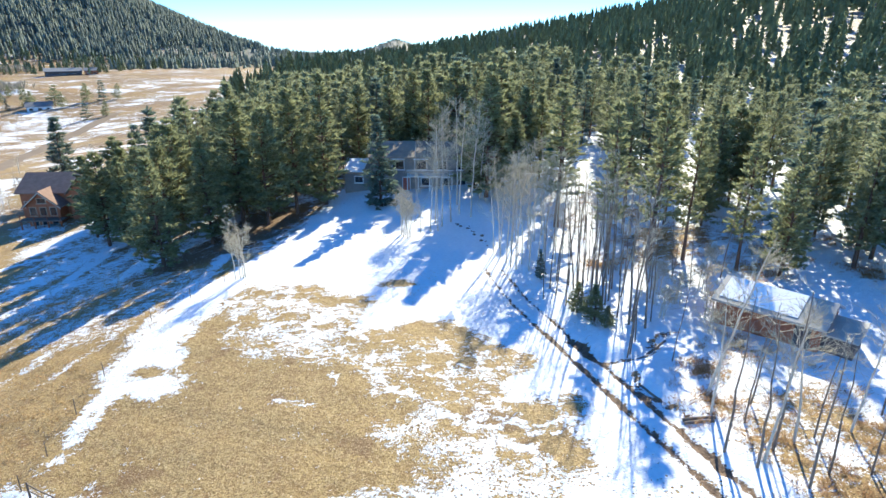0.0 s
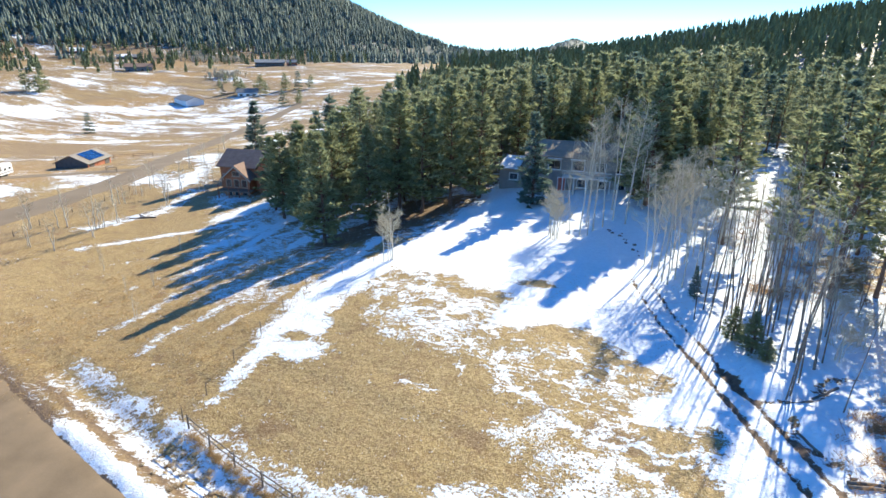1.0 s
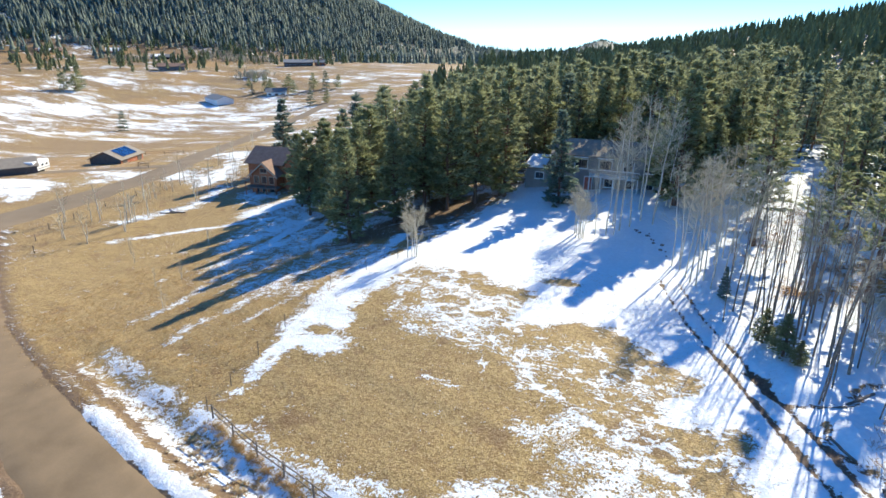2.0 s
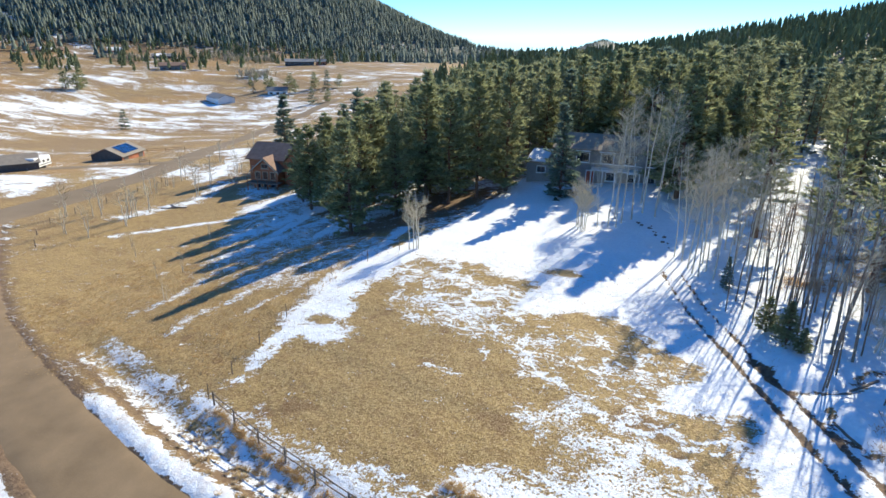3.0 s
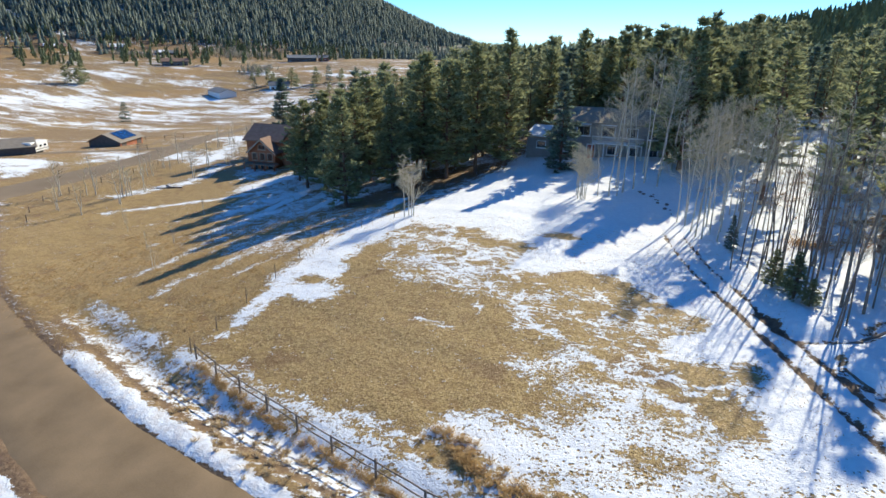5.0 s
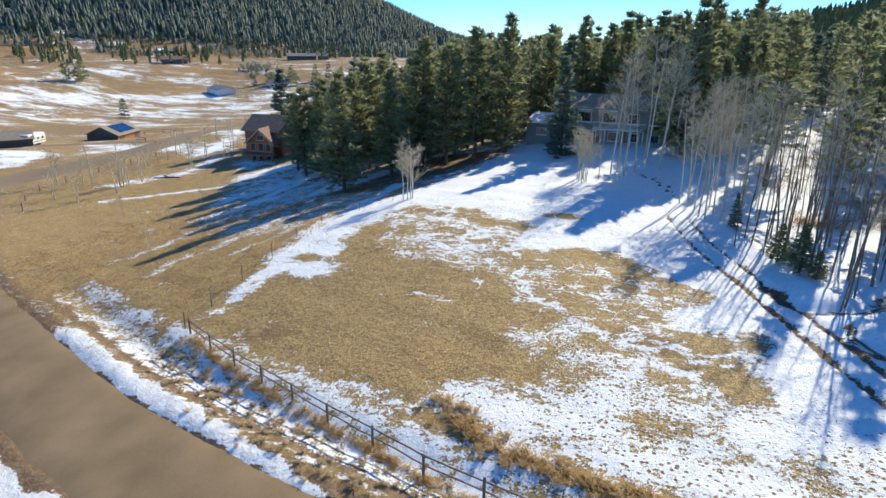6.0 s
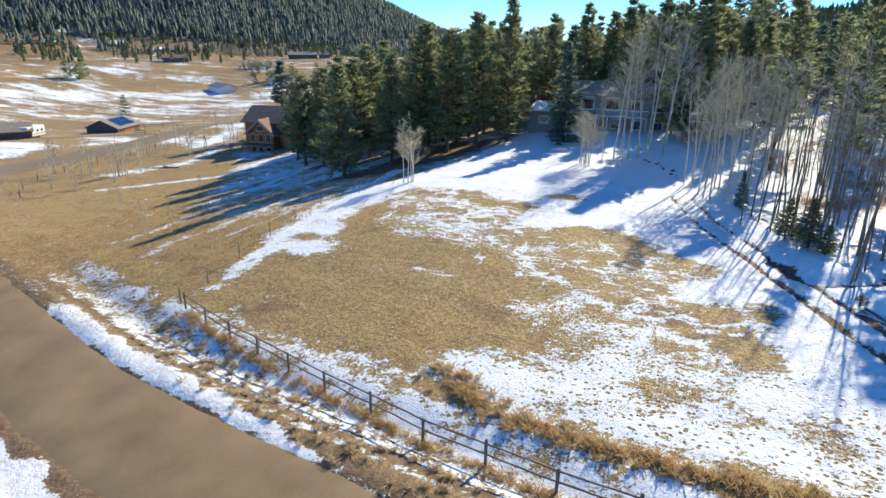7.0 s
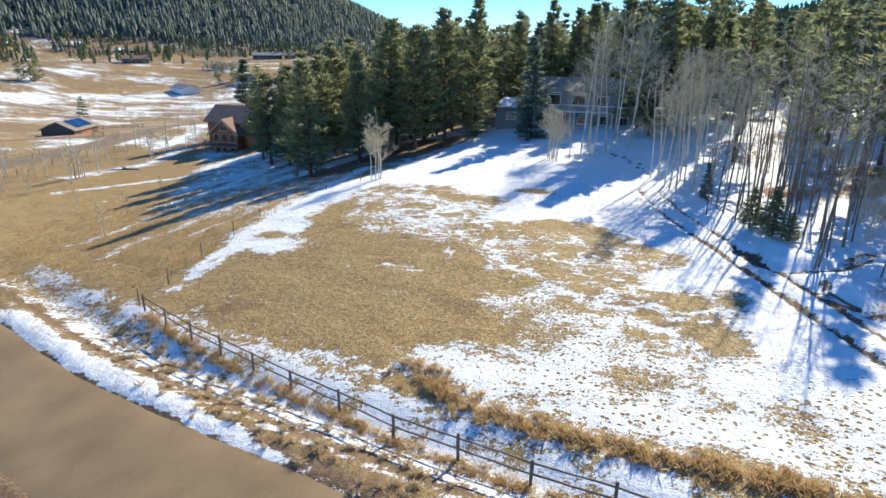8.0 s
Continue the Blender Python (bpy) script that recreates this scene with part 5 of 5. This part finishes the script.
def log_house():
    """Brown log house on a walk-out storey: long roof, a cream-trimmed front gable over a deck, a taller cross gable."""
    h = base_at("log_house", -70.0, 99.0, 5.0, "brown log house with dark shingle roofs and cream gable trim", "house", 0.4, 5.0)
    part("wall", prism([(0, -0.8), (8.5, -0.8), (8.5, 6.2), (4.25, 8.4), (0, 6.2)], -6.6, 7.5, True), LOGS, h, "stained brown log wall")
    roof_pair(h, BROWN_SHINGLE, 4.25, 6.3, 8.7, -6.6, 7.5, True, 0.6, cross=4.25, label="dark brown shingle roof")
    part("front_gable", prism([(-4.4, -0.8), (1.2, -0.8), (1.2, 4.4), (-1.6, 6.6), (-4.4, 4.4)], -2.6, 0.0), LOGS, h)
    roof_pair(h, BROWN_SHINGLE, 2.8, 4.45, 6.85, -2.6, 1.5, False, 0.55, cross=-1.6, label="dark shingles of the front gable")
    for s in (-1, 1):
        part("gable_trim", prism([(-1.6, 6.86), (-1.6 + s * 3.35, 3.99), (-1.6 + s * 3.35, 3.76), (-1.6, 6.60)], -3.25, -3.16), CREAM, h, "cream barge board")
    part("cross_gable", prism([(2.6, -0.8), (7.2, -0.8), (7.2, 6.5), (4.9, 9.0), (2.6, 6.5)], -1.4, 9.0), LOGS, h)
    roof_pair(h, TAN_SHINGLE, 2.3, 6.6, 9.2, -1.4, 9.0, False, 0.5, cross=4.9, label="tan shingles of the cross gable")
    part("deck", box(-4.9, 2.2, -4.6, -2.62, 2.0, 2.2), GREYWOOD, h)
    for x in (-4.7, -2.4, -0.2, 2.0):
        part("deck_post", box(x - 0.09, x + 0.09, -4.5, -4.3, -0.8, 2.0), LOGS, h)
        part("rail_post", box(x - 0.05, x + 0.05, -4.5, -4.4, 2.2, 3.15), LOGS, h)
    part("deck_rail", box(-4.9, 2.2, -4.5, -4.42, 3.05, 3.15), LOGS, h)
    window(h, -1.6, 4.7, 1.6, 1.0, -2.6, panes=2, frame_mat=CREAM)
    for x in (-3.3, -1.6, 0.1):
        window(h, x, 2.5, 1.2, 1.6, -2.6, panes=1, frame_mat=CREAM)
        window(h, x, 0.1, 1.2, 1.5, -2.6, panes=1, frame_mat=CREAM)
    for x in (-5.6, 4.9):
        window(h, x, 3.2, 1.1, 1.3, 0.0 if x < 0 else -1.4, panes=2, frame_mat=CREAM)


def long_shed():
    """Low red-brown shed by the trees, its pale metal roof half under snow."""
    h = new("shed")
    h.matrix_basis = pose(25.5, 39.2, ground(25.5, 39.2) - 0.1, 0, 0, -44)
    tagged(h, "low red-brown board shed with a snowy metal roof", "shed")
    part("wall", prism([(0, -0.7), (5.0, -0.7), (5.0, 2.1), (2.5, 3.1), (0, 2.1)], -4.6, 2.9, True), RUSTIC, h)
    roof_pair(h, METAL_ROOF, 2.5, 2.12, 3.2, -4.6, 2.9, True, 0.35, cross=2.5, label="pale grey metal roof")
    k = 1.08 / 2.5
    part("roof_snow", prism([(0.1, 2.12 + 0.1 * k + 0.17), (2.42, 2.12 + 2.42 * k + 0.17), (2.42, 2.12 + 2.42 * k + 0.24), (0.1, 2.12 + 0.1 * k + 0.21)], -4.5, 1.2, True), SNOW, h, "settled snow on the roof")
    for i in range(19):
        x = -4.55 + i * 0.4
        part("batten", box(x, x + 0.05, -0.03, -0.002, -0.5, 2.05), RUSTIC, h)
    part("door", box(1.2, 2.3, -0.06, -0.003, 0.05, 1.95), DARK_BOARD, h)
    lean = base_at("lean_to", 28.6, 36.9, -44, "small dark board lean-to beside the shed", "shed", 0.1, 1.0)
    part("wall", prism([(0, -0.6), (2.6, -0.6), (2.6, 2.0), (0, 1.6)], -1.2, 1.2, True), DARK_BOARD, lean)
    part("roof", prism([(-0.3, 1.56), (2.9, 2.05), (2.9, 2.17), (-0.3, 1.68)], -1.4, 1.4, True), METAL_ROOF, lean)


def barn(x, y, turn, length, half, wall_h, rise, wall_mat, end_mat, roof_mat, label, panels=False, name="barn"):
    """A gabled barn with its ridge along y."""
    h = base_at(name, x, y, turn, label, "barn", 0.2, 4.0)
    part("wall", prism([(-half, -1.2), (half, -1.2), (half, wall_h), (0, wall_h + rise), (-half, wall_h)], -length / 2, length / 2), wall_mat, h)
    part("gable_end", prism([(-half + 0.05, 0), (half - 0.05, 0), (half - 0.05, wall_h - 0.05), (0, wall_h + rise - 0.1), (-half + 0.05, wall_h - 0.05)], -length / 2 - 0.06, -length / 2 - 0.005), end_mat, h)
    roof_pair(h, roof_mat, half, wall_h + 0.05, wall_h + rise + 0.1, -length / 2, length / 2, False, 0.5)
    for k in range(3):
        yy = -length / 2 + length * (k + 0.5) / 3
        d = part("door", box(half + 0.004, half + 0.07, yy - 1.1, yy + 1.1, 0.05, min(2.5, wall_h - 0.2)), end_mat if k != 1 else RUSTIC, h)
        part("handle", box(half + 0.07, half + 0.13, yy + 0.8, yy + 0.9, 1.0, 1.3), METAL_ROOF, d)
    if panels:
        k = (rise + 0.05) / half
        for i in range(4):
            for j in range(2):
                u0, u1 = half * (0.12 + 0.40 * j), half * (0.12 + 0.40 * j + 0.38)
                z = lambda u: wall_h + rise + 0.1 - k * u + 0.26
                y0 = -length * 0.30 + i * length * 0.16
                part("solar_panel", prism([(u0, z(u0)), (u1, z(u1)), (u1, z(u1) + 0.06), (u0, z(u0) + 0.06)], y0, y0 + length * 0.15), SOLAR, h, "dark blue solar panel")
    return h


def far_house(x, y, turn, w, d, wall_h, rise, wall_mat, roof_mat, label, wins=4, snow=False):
    """A house in the distance: walls, roof, and a row of windows to each storey."""
    h = base_at("house", x, y, turn, label, "house", 0.3, 5.0)
    part("wall", prism([(0, -2.5), (d, -2.5), (d, wall_h), (d / 2, wall_h + rise), (0, wall_h)], -w / 2, w / 2, True), wall_mat, h)
    roof_pair(h, roof_mat, d / 2, wall_h + 0.05, wall_h + rise + 0.1, -w / 2, w / 2, True, 0.7, thick=0.25, cross=d / 2)
    for s in range(max(1, int(wall_h / 2.6))):
        for i in range(wins):
            window(h, -w / 2 + w * (i + 0.5) / wins, 0.8 + 2.6 * s, w / wins * 0.5, 1.4, 0.0, panes=1, sill=False)
    part("porch", box(-w * 0.3, w * 0.3, -1.8, -0.01, -1.5, 0.1), GREYWOOD, h)
    if snow:
        part("roof_snow", prism([(0.2, wall_h + 0.42), (d / 2 - 0.3, wall_h + rise * 0.94 + 0.42), (d / 2 - 0.3, wall_h + rise * 0.94 + 0.6), (0.2, wall_h + 0.55)], -w * 0.4, w * 0.2, True), SNOW, h)
    return h


def camper(x, y, turn):
    h = base_at("camper_trailer", x, y, turn, "white camper trailer parked beside the driveway", "trailer", 0.0, 1.0)
    part("body", box(-3.2, 3.2, -1.2, 1.2, 0.55, 3.0, 0.18), CAMPER_WHITE, h)
    part("stripe", box(-3.21, 3.21, -1.21, 1.21, 1.05, 1.25), BLUE_GREY, h)
    for s in (-0.5, 0.5):
        bm = bmesh.new()
        bmesh.ops.create_cone(bm, cap_ends=True, segments=16, radius1=0.38, radius2=0.38, depth=2.3, matrix=pose(s, 0, 0.38, 90, 0, 0))
        part("wheel", bm, RUBBER, h)
    for u in (-1.9, 0.2, 1.9):
        window(h, u, 1.55, 0.9, 0.7, -1.2, panes=1, sill=False)
    part("hitch", box(3.2, 4.3, -0.06, 0.06, 0.5, 0.62), RUBBER, h)


main_house()
log_house()
long_shed()
barn(-138.5, 121.0, 17, 11.0, 4.3, 2.5, 1.9, RUSTIC, DARK_BOARD, TAN_ROOF, "red-brown barn with blue solar panels on its roof", True)
barn(-148.5, 92.5, -32, 20.0, 4.5, 2.6, 1.4, DARK_BOARD, DARK_BOARD, TAN_ROOF, "long low dark barn beside the driveway")
barn(-267.0, 317.0, 60, 21.0, 5.5, 3.4, 2.0, TRIM_WHITE, TRIM_WHITE, BLUE_GREY, "pale metal barn in the snowy valley meadow", name="metal_barn")
camper(-142.0, 100.5, 110)
far_house(-386, 404, 42, 20, 9, 4.2, 2.2, BLUE_GREY, BROWN_SHINGLE, "grey two-storey house across the valley", 4)
far_house(-306, 472, 35, 25, 11, 4.0, 2.0, DARK_BOARD, BLUE_GREY, "long dark lodge with a grey roof across the valley", 7)
far_house(-289, 481, 35, 9, 8, 3.6, 1.8, RUSTIC, BLUE_GREY, "brown garage wing beside the lodge", 2)
far_house(-243, 346, 35, 13, 8, 3.2, 2.0, TRIM_WHITE, BLUE_GREY, "white house half hidden by conifers", 3)
far_house(-540, 541, 48, 24, 10, 4.0, 2.5, SIDING, BLUE_GREY, "pale house at the foot of the mountain", 4, True)
far_house(-507, 458, 48, 12, 9, 4.0, 2.5, RED_DOOR, TRIM_WHITE, "red house with a white roof across the valley", 2)
far_house(-460, 470, 48, 18, 9, 3.0, 2.0, DARK_BOARD, BLUE_GREY, "low dark house at the edge of the pines", 3, True)
far_house(-545, 420, 55, 20, 9, 3.0, 2.0, DARK_BOARD, BROWN_SHINGLE, "low brown house at the edge of the pines", 3, True)

green = base_at("garden_shed", 19.5, 103.0, -10, "small green shed with a snowy gable roof", "shed", 0.1, 1.5)
part("wall", prism([(-2.2, -0.6), (2.2, -0.6), (2.2, 2.2), (0, 3.8), (-2.2, 2.2)], 0, 4.5), GREEN_PAINT, green)
roof_pair(green, SNOW, 2.2, 2.25, 3.95, 0, 4.5, False, 0.35, label="snow-covered roof")
part("door", box(-0.5, 0.5, -0.06, -0.004, 0, 2.0), DARK_BOARD, green)


# ---- fences ----
def pole(x0, y0, z0, x1, y1, z1, r, wob=0.03, seed=0, sides=7):
    rg = random.Random(seed)
    a, b = Vector((x0, y0, z0)), Vector((x1, y1, z1))
    pts = [a.lerp(b, i / 4) + Vector((rg.gauss(0, wob), rg.gauss(0, wob), rg.gauss(0, wob))) * (0 < i < 4) for i in range(5)]
    v, f = [], []
    tube(v, f, pts, [r * rg.uniform(0.85, 1.1) for _ in range(5)], sides)
    for k in (0, 4):
        f.append(tuple(k * sides + (i if k else sides - 1 - i) for i in range(sides)))
    return v, f


def rail_fence(name, line, heights, post_h, r_post, r_rail, label):
    fx, fy = line[0]
    ob = new(name)
    tagged(ob, label, "fence")
    for i, (x, y) in enumerate(line):
        z = ground(x, y)
        rg = random.Random(i + 70)
        v, f = pole(x, y, z - 0.3, x + rg.gauss(0, 0.03), y + rg.gauss(0, 0.03), z + post_h * rg.uniform(0.94, 1.08), r_post, 0.005, i)
        under(new("post", mesh_of("post", v, f, GREYWOOD, True)), ob)
    for i, ((ax, ay), (bx, by)) in enumerate(zip(line, line[1:])):
        for j, hh in enumerate(heights):
            v, f = pole(ax, ay, ground(ax, ay) + hh, bx, by, ground(bx, by) + hh, r_rail, 0.012, i * 5 + j, 5)
            under(new("rail", mesh_of("rail", v, f, GREYWOOD, True)), ob)
    return ob


rail_fence("rail_fence", FENCE, (1.02, 0.55), 1.15, 0.065, 0.042, "weathered grey pole fence along the snowy ditch")
rail_fence("wire_fence", [(-26.4, 27.6), (-26.6, 30.5), (-27.0, 34.5), (-27.4, 39.0), (-27.9, 43.5), (-27.9, 48.0), (-25.8, 52.0), (-23.6, 55.5)], (1.0, 0.6), 1.25, 0.035, 0.005, "wire fence on thin wooden posts along the meadow")
rail_fence("roadside_fence", [(-85, 57), (-90, 61), (-93.5, 66), (-95, 72), (-96.5, 80), (-97, 88), (-98.5, 96)], (0.95, 0.5), 1.15, 0.07, 0.012, "thin post and wire fence along the valley road")
rail_fence("pasture_fence", [(-118 - 4.5 * i, 112 + 1.0 * i) for i in range(2)] + [(-134 - 6 * i, 141 - 1.5 * i) for i in range(6)], (1.1, 0.6), 1.3, 0.09, 0.05, "wooden fence behind the red-brown barn")

# ---- fallen logs, brush piles and stones ----
def log(x, y, turn, length, r, label, seed):
    z = ground(x, y)
    a = radians(turn)
    dx, dy = math.cos(a) * length / 2, math.sin(a) * length / 2
    v, f = pole(x - dx, y - dy, ground(x - dx, y - dy) + r * 0.5, x + dx, y + dy, ground(x + dx, y + dy) + r * 0.7, r, 0.04, seed, 8)
    return tagged(new("log", mesh_of("log", v, f, GREYWOOD, True)), label, "log")


for i, (x, y, t, n, r) in enumerate([(16.6, 39.3, 42, 2.6, 0.16), (14.6, 37.6, 18, 1.8, 0.15), (14.2, 33.2, -66, 2.0, 0.14), (16.2, 30.0, -12, 1.9, 0.20), (16.4, 30.35, -8, 1.8, 0.18), (16.1, 29.7, -15, 1.7, 0.17), (-81, 80.5, 20, 4.0, 0.2), (-80, 81.2, 5, 3.4, 0.17), (-81.5, 81.6, -25, 3.0, 0.15), (-8.5, 80.5, 20, 3.2, 0.14), (-10.0, 79.0, -15, 2.6, 0.12), (22.5, 62.0, -20, 4.0, 0.16), (19.0, 66.5, 15, 3.2, 0.14)]):
    log(x, y, t, n, r * 0.65, "fallen dark grey log lying in the snow" if x > 0 else "weathered log lying in dry grass", 900 + i)


def stone(x, y, s, seed):
    bm = bmesh.new()
    bmesh.ops.create_icosphere(bm, subdivisions=2, radius=s)
    rg = random.Random(seed)
    o = Vector((rg.uniform(0, 9), rg.uniform(0, 9), rg.uniform(0, 9)))
    for v in bm.verts:
        v.co = v.co * (1 + 0.35 * noise.noise(v.co / s * 1.3 + o))
        v.co.z *= 0.6
    me = bpy.data.meshes.new("stone")
    bm.to_mesh(me)
    bm.free()
    me.materials.append(STONE)
    ob = new("stone", me)
    ob.matrix_basis = pose(x, y, ground(x, y) + s * 0.15, 0, 0, rg.uniform(0, 360))
    return tagged(ob, "dark grey stone half buried in snow", "stone", "stones along the bank")


STONE = mat("dark_stone", (0.12, 0.11, 0.10), (0.22, 0.20, 0.185), 5, 0.9, 0.5)
rg = random.Random(77)
for k in range(14):
    u = k / 13
    stone(1.0 + 3.6 * u + rg.gauss(0, 0.25), 67.5 - 4.5 * u * u + 2.5 * (1 - u) + rg.gauss(0, 0.25), rg.uniform(0.10, 0.24), 500 + k)
